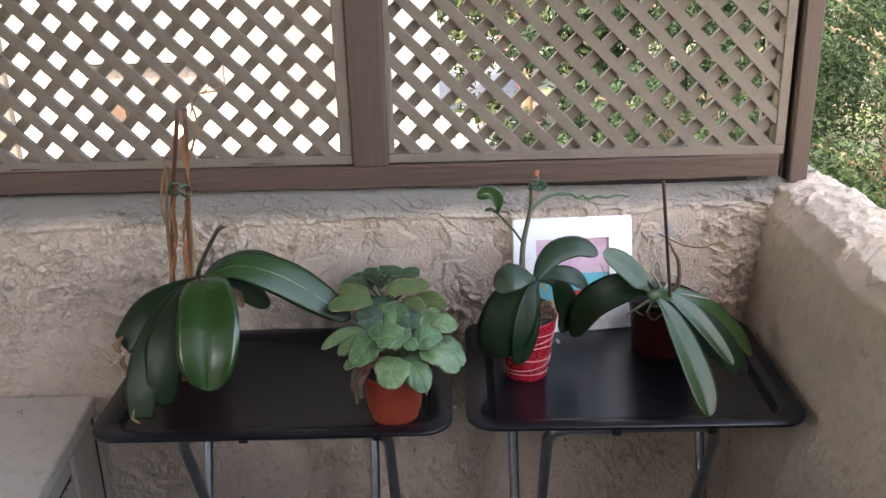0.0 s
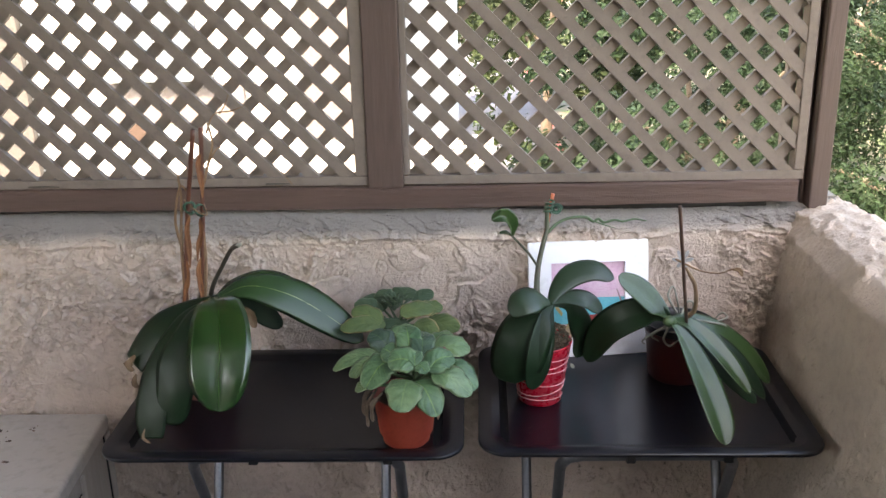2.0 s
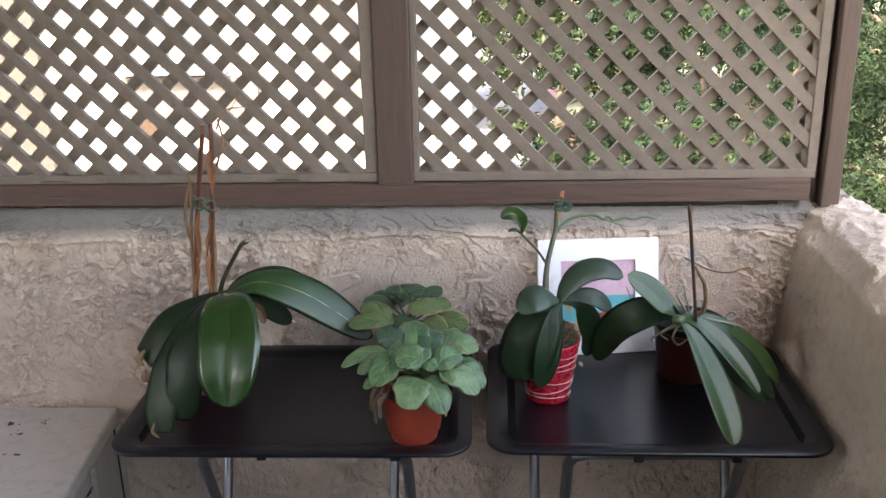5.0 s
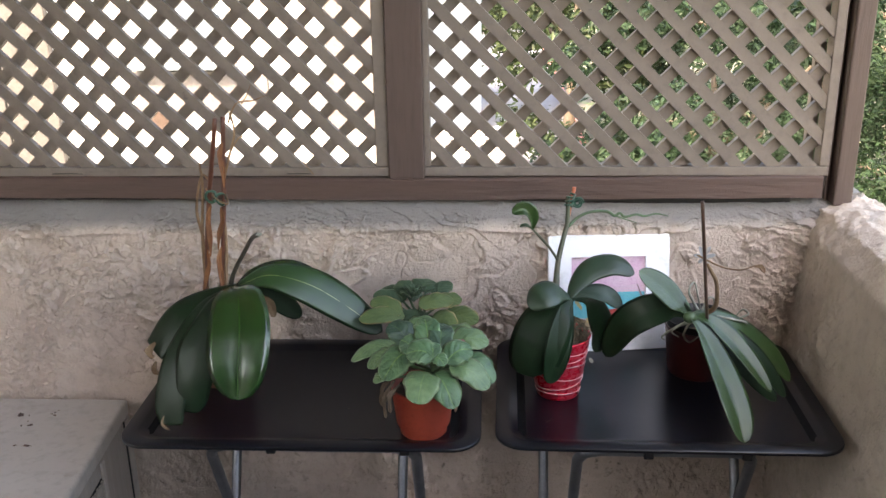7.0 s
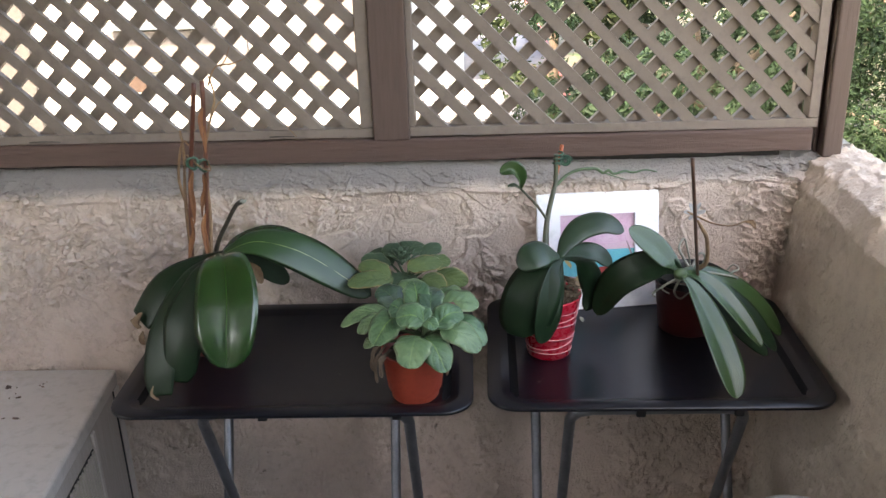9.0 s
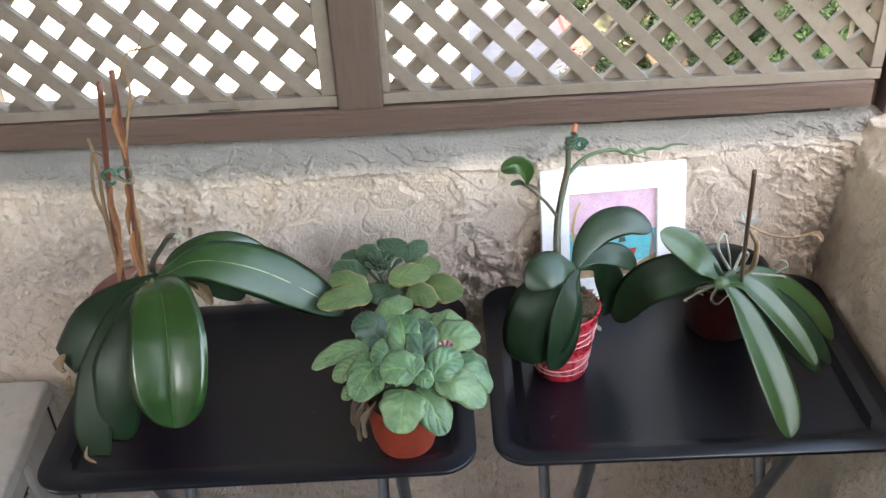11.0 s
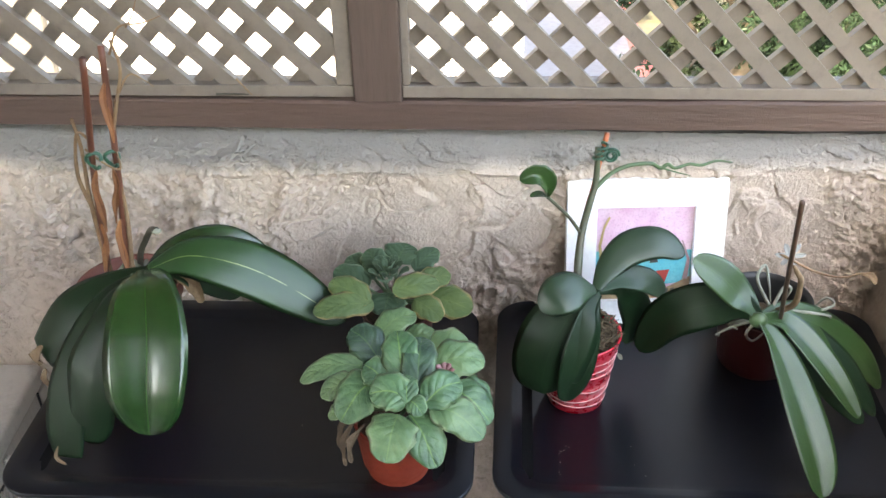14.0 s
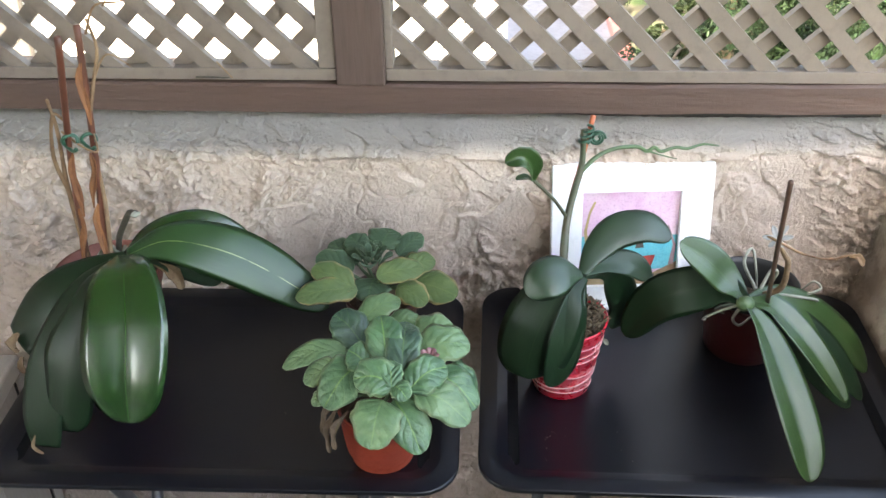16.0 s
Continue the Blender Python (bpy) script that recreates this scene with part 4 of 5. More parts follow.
def front_violet():
    c = (0.046, -0.352, TOP)
    o = thing("african_violet", c, "green african violet with a pink bud in a terracotta plastic pot", "potted plant", "plants on the trays")
    pot(o, c, 0.040, 0.047, 0.078, TERRACOTTA, foot=0.12, soil_down=0.01)
    crown = (0.062, -0.362, 0.772)
    rows = [
        ((0.054, -0.400, 0.775), (0.046, -0.434, 0.750), 0.043, VIOLET_PALE), ((0.069, -0.394, 0.770), (0.094, -0.430, 0.742), 0.036, VIOLET),
        ((0.093, -0.394, 0.785), (0.140, -0.406, 0.760), 0.034, VIOLET_PALE), ((0.111, -0.361, 0.780), (0.148, -0.378, 0.755), 0.034, VIOLET),
        ((0.085, -0.398, 0.795), (0.117, -0.372, 0.800), 0.033, VIOLET), ((0.091, -0.333, 0.790), (0.139, -0.323, 0.790), 0.038, VIOLET_PALE),
        ((0.086, -0.302, 0.785), (0.122, -0.293, 0.790), 0.034, VIOLET_PALE), ((0.074, -0.374, 0.800), (0.075, -0.321, 0.815), 0.031, VIOLET_DARK),
        ((0.057, -0.363, 0.800), (0.049, -0.324, 0.825), 0.033, VIOLET), ((0.066, -0.403, 0.805), (0.030, -0.397, 0.805), 0.034, VIOLET),
        ((0.066, -0.406, 0.805), (0.064, -0.382, 0.815), 0.020, VIOLET), ((0.069, -0.406, 0.805), (0.082, -0.419, 0.800), 0.018, VIOLET),
        ((0.038, -0.364, 0.790), (0.018, -0.354, 0.805), 0.029, VIOLET), ((0.027, -0.360, 0.790), (-0.004, -0.391, 0.765), 0.042, VIOLET),
        ((0.002, -0.358, 0.780), (-0.032, -0.354, 0.765), 0.026, VIOLET_PALE), ((0.024, -0.311, 0.780), (-0.006, -0.289, 0.800), 0.035, VIOLET_DARK),
        ((0.003, -0.323, 0.778), (-0.057, -0.328, 0.762), 0.024, VIOLET_PALE), ((0.020, -0.262, 0.775), (0.056, -0.234, 0.785), 0.030, VIOLET_PALE),
        ((0.052, -0.265, 0.770), (0.083, -0.258, 0.775), 0.026, VIOLET_PALE), ((-0.006, -0.367, 0.755), (-0.023, -0.372, 0.748), 0.016, VIOLET_PALE),
        ((0.120, -0.341, 0.770), (0.147, -0.354, 0.748), 0.030, VIOLET),
    ]
    for i, (a, b, w, m) in enumerate(rows):
        a, b = Vector(a), Vector(b)
        big = (b - a)
        violet_leaf(o, m, a - big * 0.10, b + big * 0.10, w * 1.22, i, True, crown, droop=0.16)
    # pink bud
    f = part("bud", tube(bmesh.new(), [(0.075, -0.36, 0.772), (0.092, -0.354, 0.782), (0.101, -0.350, 0.790)], [0.0012, 0.0014, 0.0018], 8, 6), STEM_FRESH, o, smooth=True)
    for i in range(7):
        a = i * 0.9
        part("petal", blade([(0.101, -0.350, 0.790), (0.101 + 0.007 * math.cos(a), -0.350 + 0.007 * math.sin(a), 0.800), (0.101 + 0.011 * math.cos(a), -0.351 + 0.010 * math.sin(a), 0.802)], 0.008, (math.cos(a), math.sin(a), 0.6), "oval", n=6), PETAL, f, "pale pink petal", smooth=True)
    # withered leaves that hang over the rim
    for i, (a, b) in enumerate((((0.008, -0.375, 0.752), (-0.004, -0.402, 0.705)), ((0.004, -0.362, 0.750), (-0.010, -0.388, 0.716)), ((0.018, -0.386, 0.752), (0.004, -0.410, 0.718)))):
        part("withered_leaf", blade([a, tuple((Vector(a) + Vector(b)) / 2 + Vector((-0.006, -0.004, 0.006))), b], 0.009, (-0.5, -0.8, 0.3), "oval", fold=0.8, ripple=0.6, seed=i, n=10), DARK_DRY, o, "brown withered leaf", smooth=True)
    part("withered_leaf", blade([(0.092, -0.396, 0.742), (0.097, -0.404, 0.730), (0.096, -0.402, 0.716)], 0.005, (0.5, -0.8, 0.3), "oval", n=6), DRY_LEAF, o, smooth=True)


def back_violet():
    c = (0.030, -0.165, TOP)
    o = thing("african_violet", c, "african violet with yellowed leaf margins in a dark red pot", "potted plant", "plants on the trays")
    pot(o, c, 0.036, 0.046, 0.088, WINE_POT)
    crown = (0.028, -0.178, 0.778)
    rows = [
        ((0.001, -0.216, 0.785), (-0.059, -0.233, 0.785), 0.030, VIOLET_OLD), ((-0.002, -0.213, 0.790), (-0.046, -0.196, 0.800), 0.030, VIOLET_OLD),
        ((-0.005, -0.190, 0.795), (-0.044, -0.173, 0.803), 0.030, VIOLET_MID), ((0.010, -0.164, 0.800), (-0.008, -0.138, 0.812), 0.030, VIOLET_MID),
        ((0.030, -0.142, 0.800), (0.040, -0.116, 0.808), 0.042, VIOLET_MID), ((0.055, -0.150, 0.795), (0.078, -0.124, 0.806), 0.026, VIOLET_MID),
        ((0.036, -0.206, 0.800), (0.083, -0.194, 0.802), 0.028, VIOLET_OLD), ((0.075, -0.183, 0.772), (0.123, -0.202, 0.770), 0.040, VIOLET_OLD),
        ((0.063, -0.175, 0.790), (0.096, -0.160, 0.792), 0.028, VIOLET_OLD), ((0.025, -0.195, 0.785), (0.020, -0.222, 0.775), 0.042, VIOLET_MID),
        ((0.058, -0.200, 0.780), (0.088, -0.222, 0.772), 0.030, VIOLET_OLD), ((0.000, -0.160, 0.790), (-0.034, -0.140, 0.800), 0.030, VIOLET_MID),
    ]
    for i, (a, b, w, m) in enumerate(rows):
        a, b = Vector(a), Vector(b)
        violet_leaf(o, m, a - (b - a) * 0.12, b + (b - a) * 0.06, w * 1.15, 50 + i, True, crown, puck=0.007, droop=0.08)
    for i in range(16):
        a = i * 2.4
        r = 0.008 + 0.0016 * i
        p = Vector((0.022 + r * 0.35 * math.cos(a), -0.176 + r * 0.35 * math.sin(a), 0.806 - i * 0.0006))
        e = p + Vector((r * 0.6 * math.cos(a), r * 0.6 * math.sin(a), 0.016))
        part("leaf", blade([p, tuple(p.lerp(e, 0.5) + Vector((0, 0, 0.003))), e], 0.009 + 0.0006 * i, (0, 0, 1), "oval", fold=0.3, n=8, seed=i), VIOLET_MID, o, "small inner leaf", smooth=True)


front_violet()
back_violet()


# ---- orchid in the red enamel pot ----
def red_pot_orchid():
    c = (0.2545, -0.225, TOP)
    o = thing("orchid_plant", c, "orchid with a staked flower stem in a red striped pot", "potted plant", "plants on the trays")
    p = pot(o, c, 0.0345, 0.0490, 0.104, RED_GLOSS, wall=0.002, rim=0.0, soil_down=0.006)
    # thin white lines wound round the pot
    for i in range(6):
        z0 = 0.010 + i * 0.0155
        slope = 0.006 * (1 if i % 2 else -0.6)
        pts = []
        for j in range(49):
            a = 2 * math.pi * j / 48
            h = z0 + slope * math.sin(a + i)
            r = 0.0345 + (0.0490 - 0.0345) * h / 0.104 + 0.0001
            pts.append((c[0] + r * math.cos(a), c[1] + r * math.sin(a), c[2] + h))
        bm = bmesh.new()
        tube(bm, pts, 0.0008, smooth=False, sides=5)
        part("painted_line", bm, WHITE_LINE, p, "thin white line", smooth=True)
    bm = bmesh.new()
    rnd = random.Random(4)
    for i in range(420):
        a, r = rnd.uniform(0, 6.28), 0.044 * math.sqrt(rnd.random())
        q = Vector((c[0] + r * math.cos(a), c[1] + r * math.sin(a), c[2] + 0.097 + 0.012 * rnd.random()))
        if i % 2:
            w = Vector((rnd.gauss(0, 1), rnd.gauss(0, 1), abs(rnd.gauss(0, 1)))).normalized()
            q = Vector((c[0] + 0.022, c[1] - 0.006, c[2] + 0.098)) + Vector((w.x * 0.022, w.y * 0.026, w.z * 0.032))
        d = Vector((rnd.uniform(-1, 1), rnd.uniform(-1, 1), rnd.uniform(-0.3, 0.8))) * rnd.uniform(0.005, 0.011)
        tube(bm, [q, q + d * 0.5 + Vector((0, 0, 0.002)), q + d], [0.0012, 0.0009, 0.0005], 3, 4)
    tagged(part("moss", bm, MOSS_DRY, o, "dry brown moss"), kind="stuff")
    k = (0.268, -0.238, 0.829)
    leaf(o, ORCHID_GREY, [k, (0.284, -0.215, 0.846), (0.308, -0.198, 0.862), (0.342, -0.192, 0.866), (0.372, -0.196, 0.851)], 0.044, ((-0.3, -0.7, 0.7), (0.1, -0.6, 1)), fold=0.10, curl=0.25)
    leaf(o, ORCHID_GREY, [k, (0.246, -0.258, 0.845), (0.222, -0.272, 0.843), (0.204, -0.276, 0.826)], 0.050, ((0.0, -0.7, 0.9), (-0.4, -0.8, 0.6)), "small rounded greyish leaf", shape="oval", fold=0.1, curl=0.25)
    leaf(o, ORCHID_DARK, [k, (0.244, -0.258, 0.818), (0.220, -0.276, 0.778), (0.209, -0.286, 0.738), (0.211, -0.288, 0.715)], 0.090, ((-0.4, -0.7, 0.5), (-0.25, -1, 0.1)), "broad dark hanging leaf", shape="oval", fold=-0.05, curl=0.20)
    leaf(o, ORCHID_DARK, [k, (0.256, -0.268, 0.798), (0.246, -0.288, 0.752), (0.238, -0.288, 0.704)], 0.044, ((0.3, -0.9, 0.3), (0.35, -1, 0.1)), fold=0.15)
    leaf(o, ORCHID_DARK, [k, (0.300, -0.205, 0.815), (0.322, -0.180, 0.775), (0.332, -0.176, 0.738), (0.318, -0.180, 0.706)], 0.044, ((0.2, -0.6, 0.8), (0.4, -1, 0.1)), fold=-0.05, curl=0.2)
    leaf(o, ORCHID_GREY, [k, (0.300, -0.208, 0.824), (0.330, -0.196, 0.815), (0.356, -0.190, 0.792)], 0.032, ((0, -0.6, 0.9), (0.1, -0.7, 0.6)), fold=0.1)
    rod(o, "flower_stem", STEM_GREEN, [(0.252, -0.222, 0.765), (0.249, -0.208, 0.830), (0.253, -0.178, 0.865), (0.262, -0.162, 0.900), (0.268, -0.152, 0.922), (0.268, -0.146, 0.964)], [0.0052, 0.005, 0.0042, 0.0038, 0.0036])
    rod(o, "side_stem", STEM_GREEN, [(0.253, -0.178, 0.866), (0.238, -0.182, 0.890), (0.222, -0.188, 0.910), (0.211, -0.194, 0.924)], [0.0022, 0.002, 0.0018], n=12)
    rod(o, "side_stem", STEM_FRESH, [(0.268, -0.153, 0.914), (0.285, -0.142, 0.927), (0.306, -0.134, 0.934), (0.333, -0.124, 0.932), (0.347, -0.116, 0.922), (0.356, -0.112, 0.925), (0.366, -0.106, 0.917), (0.384, -0.099, 0.919), (0.400, -0.092, 0.914), (0.420, -0.082, 0.915), (0.442, -0.072, 0.908)], [0.0027, 0.0026, 0.0024, 0.0022, 0.0020, 0.0011], n=44)
    rod(o, "side_stem", STEM_FRESH, [(0.348, -0.117, 0.923), (0.366, -0.110, 0.914), (0.386, -0.104, 0.906)], [0.0013, 0.0006], n=8)
    part("bud_leaf", blade([(0.210, -0.195, 0.924), (0.208, -0.204, 0.946), (0.196, -0.212, 0.962), (0.178, -0.216, 0.957)], 0.024, ((0.7, -0.8, 0.1), (0.3, -0.8, 0.7)), "oval", fold=0.75, n=12), ORCHID_LIGHT, o, "small fresh green leaf", smooth=True)
    part("bud_leaf", blade([(0.211, -0.194, 0.924), (0.202, -0.202, 0.932), (0.190, -0.208, 0.933)], 0.009, (0, -0.5, 1), "oval", fold=0.4, n=8), ORCHID_LIGHT, o, smooth=True)
    rod(o, "stake", CANE_ORANGE, [(0.254, -0.206, 0.755), (0.254, -0.172, 0.862), (0.268, -0.142, 0.918), (0.279, -0.132, 0.975)], 0.0030)
    rings = [Vector((0.269, -0.145, 0.946)) + Vector((0.006 * math.cos(w) + 0.0002 * i, 0.006 * math.sin(w), 0.0009 * i)) for i, w in ((i, i * 0.9) for i in range(24))]
    cl = rod(o, "clip", CLIP_GREEN, rings, 0.0018, "green coiled plant clip", n=70, sides=6)
    spiral = [Vector((0.284, -0.142, 0.952)) + Vector(((0.0095 - 0.0003 * i) * math.cos(i * 0.6), -0.002, (0.0095 - 0.0003 * i) * math.sin(i * 0.6))) for i in range(24)]
    part("coil", tube(bmesh.new(), spiral, 0.0016, 70, 6), CLIP_GREEN, cl, smooth=True)
    part("white_fleck", blade([(0.306, -0.196, 0.704), (0.309, -0.198, 0.701), (0.312, -0.200, 0.697)], 0.006, (0, -1, 0.5), "oval", n=6), ROOT, o, smooth=True)


red_pot_orchid()


# ---- orchid with pale roots in the wine-red pot ----
def corner_orchid():
    c = (0.492, -0.142, TOP)
    o = thing("orchid_plant", c, "orchid with long green leaves and pale roots in a wine-red pot", "potted plant", "plants on the trays")
    pot(o, c, 0.047, 0.056, 0.086, WINE_POT, soil_down=0.03)
    bm = bmesh.new()
    lathe(bm, c, [(0.050, 0.050), (0.0535, 0.090), (0.0565, 0.097), (0.0575, 0.0985), (0.055, 0.0985), (0.0515, 0.092), (0.047, 0.052)])
    part("liner", bm, BLACK_PLASTIC, o, "black plastic inner pot", smooth=True)
    k = (0.452, -0.252, 0.804)
    bm = bmesh.new()
    bmesh.ops.create_icosphere(bm, subdivisions=3, radius=0.014, matrix=Matrix.Translation((0.451, -0.251, 0.801)) @ Matrix.Diagonal((0.75, 0.6, 0.65, 1)))
    part("crown", bm, STEM_FRESH, o, "bright green leaf base", smooth=True)
    leaf(o, ORCHID_LIGHT, [k, (0.475, -0.272, 0.772), (0.492, -0.318, 0.735), (0.506, -0.360, 0.695), (0.512, -0.388, 0.664)], 0.050, ((0.3, -0.3, 1), (0.3, -0.7, 0.8)), "long two-toned green leaf", fold=0.34, curl=0.1)
    leaf(o, ORCHID_LIGHT, [k, (0.436, -0.232, 0.815), (0.410, -0.229, 0.842), (0.373, -0.232, 0.870)], 0.042, ((0.5, -0.8, 0.6), (0.5, -0.9, 0.5)), fold=0.15, curl=0.05)
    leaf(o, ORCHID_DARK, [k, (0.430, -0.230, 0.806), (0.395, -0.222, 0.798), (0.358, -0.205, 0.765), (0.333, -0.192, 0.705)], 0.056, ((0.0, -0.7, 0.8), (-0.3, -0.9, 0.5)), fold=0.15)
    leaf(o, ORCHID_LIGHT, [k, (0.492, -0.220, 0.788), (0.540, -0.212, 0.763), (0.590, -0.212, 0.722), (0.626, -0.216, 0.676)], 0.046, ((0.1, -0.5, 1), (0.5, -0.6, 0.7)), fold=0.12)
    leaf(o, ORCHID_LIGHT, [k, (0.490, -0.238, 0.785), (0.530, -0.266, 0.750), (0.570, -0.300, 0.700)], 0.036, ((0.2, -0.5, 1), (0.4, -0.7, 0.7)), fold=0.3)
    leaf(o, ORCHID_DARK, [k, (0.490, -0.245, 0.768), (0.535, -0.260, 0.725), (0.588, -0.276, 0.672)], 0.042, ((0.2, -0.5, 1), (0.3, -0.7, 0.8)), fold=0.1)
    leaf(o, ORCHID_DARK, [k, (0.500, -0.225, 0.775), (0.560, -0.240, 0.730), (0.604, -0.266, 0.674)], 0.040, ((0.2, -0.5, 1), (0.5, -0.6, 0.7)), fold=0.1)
    rod(o, "stake", CANE_DARK, [(0.496, -0.200, 0.720), (0.473, -0.255, 0.830), (0.430, -0.365, 1.019)], 0.0027)
    rod(o, "dried_stem", DRY_STEM, [(0.478, -0.222, 0.792), (0.492, -0.238, 0.815), (0.484, -0.262, 0.862), (0.470, -0.282, 0.888), (0.456, -0.294, 0.912)], [0.004, 0.0034, 0.003, 0.0016])
    rod(o, "dried_stem", DRY_STEM, [(0.442, -0.296, 0.920), (0.458, -0.298, 0.912), (0.480, -0.304, 0.903), (0.505, -0.312, 0.902), (0.524, -0.316, 0.910), (0.534, -0.320, 0.902)], [0.0016, 0.0013, 0.0011, 0.0014])
    part("dried_flower", blade([(0.522, -0.316, 0.908), (0.530, -0.319, 0.910), (0.536, -0.321, 0.900)], 0.007, (0, -1, 0.3), "oval", ripple=0.4, n=6), DRY_STEM, o, smooth=True)
    for i in range(6):
        a = i * 1.05
        part("tie", blade([(0.454, -0.294, 0.915), (0.454 + 0.008 * math.cos(a), -0.297, 0.918 + 0.008 * math.sin(a)), (0.454 + 0.016 * math.cos(a), -0.298, 0.920 + 0.015 * math.sin(a))], 0.006, (0, -1, 0.1), "oval", n=5, thick=0.0006), CLEAR_TIE, o, "clear plastic tie", smooth=True)
    roots = [
        [(0.470, -0.222, 0.800), (0.458, -0.200, 0.822), (0.468, -0.188, 0.834), (0.474, -0.196, 0.812), (0.482, -0.190, 0.780)],
        [(0.475, -0.220, 0.798), (0.488, -0.206, 0.815), (0.500, -0.196, 0.806), (0.496, -0.186, 0.776)],
        [(0.485, -0.212, 0.790), (0.515, -0.198, 0.772), (0.540, -0.196, 0.776), (0.556, -0.192, 0.782), (0.548, -0.184, 0.786), (0.534, -0.182, 0.766)],
        [(0.450, -0.232, 0.785), (0.432, -0.222, 0.768), (0.418, -0.215, 0.752), (0.424, -0.205, 0.742)],
        [(0.455, -0.230, 0.782), (0.450, -0.222, 0.758), (0.462, -0.214, 0.742), (0.478, -0.204, 0.748)],
        [(0.460, -0.228, 0.782), (0.446, -0.212, 0.770), (0.436, -0.196, 0.752), (0.450, -0.186, 0.738)],
        [(0.486, -0.214, 0.790), (0.530, -0.205, 0.778), (0.552, -0.200, 0.770), (0.545, -0.192, 0.757)],
    ]
    for r in roots:
        rod(o, "root", ROOT, r, [0.0021, 0.0019, 0.0016, 0.0011], "silvery aerial root", n=20, sides=7)


corner_orchid()


# ---- the framed picture ----
def picture():
    W, H, D = 0.212, 0.206, 0.016
    b0, b1 = Vector((0.2490, -0.079, TOP)), Vector((0.4600, -0.063, TOP))
    ux = (b1 - b0).normalized()
    back = Vector((0, 0, 1)).cross(ux).normalized()
    uz = (Vector((0, 0, 1)) * 0.195 + back * 0.042).normalized()
    uy = uz.cross(ux).normalized()
    m = Matrix((ux, uy, uz)).transposed().to_4x4()
    m.translation = b0
    o = thing("framed_picture", b0, "white framed seaside painting with a pink sky, leaning on the wall", "picture")
    bm = bmesh.new()
    x0, x1, z0, z1 = 0.040, 0.171, 0.034, 0.168
    for lo, hi in (((0, 0, 0), (W, D, z0)), ((0, 0, z1), (W, D, H)), ((0, 0, z0), (x0, D, z1)), ((x1, 0, z0), (W, D, z1))):
        box(bm, lo, hi)
    bmesh.ops.remove_doubles(bm, verts=bm.verts, dist=1e-5)
    bmesh.ops.transform(bm, matrix=m, verts=bm.verts)
    part("frame", bm, WHITE_FRAME, o)
    P = {n: material("paint_" + n, c, d, rough=0.6, scale=40) for n, c, d in (
        ("pink_sky", (0.62, 0.36, 0.50), (0.68, 0.50, 0.58)), ("pale_pink", (0.66, 0.48, 0.54), (0.62, 0.42, 0.52)), ("turquoise", (0.06, 0.42, 0.50), (0.14, 0.50, 0.54)),
        ("sand", (0.36, 0.26, 0.15), (0.18, 0.11, 0.06)), ("red", (0.42, 0.05, 0.04), (0.30, 0.04, 0.03)), ("ochre", (0.52, 0.38, 0.16), (0.40, 0.28, 0.12)), ("dark", (0.05, 0.05, 0.05), (0.10, 0.09, 0.08)), ("mauve", (0.32, 0.22, 0.24), (0.24, 0.16, 0.18)))}

    def shape(name, pts, mat, lift, label=""):
        bm = bmesh.new()
        vs = [bm.verts.new((x, D * 0.55 - lift, z)) for x, z in pts]
        f = bm.faces.new(vs)
        e = bmesh.ops.extrude_face_region(bm, geom=[f])
        bmesh.ops.translate(bm, vec=(0, 0.0003, 0), verts=[v for v in e["geom"] if isinstance(v, bmesh.types.BMVert)])
        bmesh.ops.transform(bm, matrix=m, verts=bm.verts)
        return part(name, bm, mat, canvas, label)

    canvas = part("canvas", boxed((x0 - 0.002, D * 0.55, z0 - 0.002), (x1 + 0.002, D - 0.001, z1 + 0.002), 0, m), P["pink_sky"], o, "painted pink sky")
    shape("painted_cloud", [(x0, 0.115), (0.080, 0.122), (0.120, 0.112), (x1, 0.120), (x1, 0.098), (x0, 0.098)], P["pale_pink"], 0.0004)
    shape("painted_sea", [(x0, 0.104), (x1, 0.104), (x1, 0.058), (0.110, 0.052), (x0, 0.060)], P["turquoise"], 0.0008, "turquoise painted sea")
    shape("painted_beach", [(x0, 0.062), (0.075, 0.052), (0.105, 0.060), (0.140, 0.050), (x1, 0.066), (x1, z0), (x0, z0)], P["sand"], 0.0012)
    shape("painted_boat", [(0.098, 0.072), (0.142, 0.076), (0.136, 0.056), (0.108, 0.054)], P["red"], 0.0016, "red painted boat")
    shape("painted_trunk", [(0.047, 0.086), (0.044, 0.112), (0.050, 0.140), (0.057, 0.154), (0.059, 0.152), (0.052, 0.136), (0.048, 0.112), (0.051, 0.092), (0.060, 0.078), (0.058, 0.072)], P["ochre"], 0.0016)
    shape("painted_trunk", [(0.160, 0.062), (0.165, 0.090), (0.156, 0.118), (0.158, 0.118), (0.169, 0.090), (0.167, 0.062)], P["mauve"], 0.0016)
    for i in range(4):
        x = 0.066 + 0.013 * i
        shape("painted_mark", [(x, 0.050), (x + 0.009, 0.052), (x + 0.008, 0.060), (x + 0.001, 0.058)], P["dark"] if i % 2 else P["ochre"], 0.0020)
    shape("painted_mark", [(0.114, 0.086), (0.126, 0.087), (0.124, 0.094), (0.116, 0.094)], P["dark"], 0.0020)
    for i in range(5):
        x = 0.120 + 0.008 * i
        shape("painted_mark", [(x, 0.040 + 0.003 * (i % 2)), (x + 0.005, 0.041), (x + 0.006, 0.049), (x + 0.001, 0.048)], P["dark"], 0.0020)


picture()


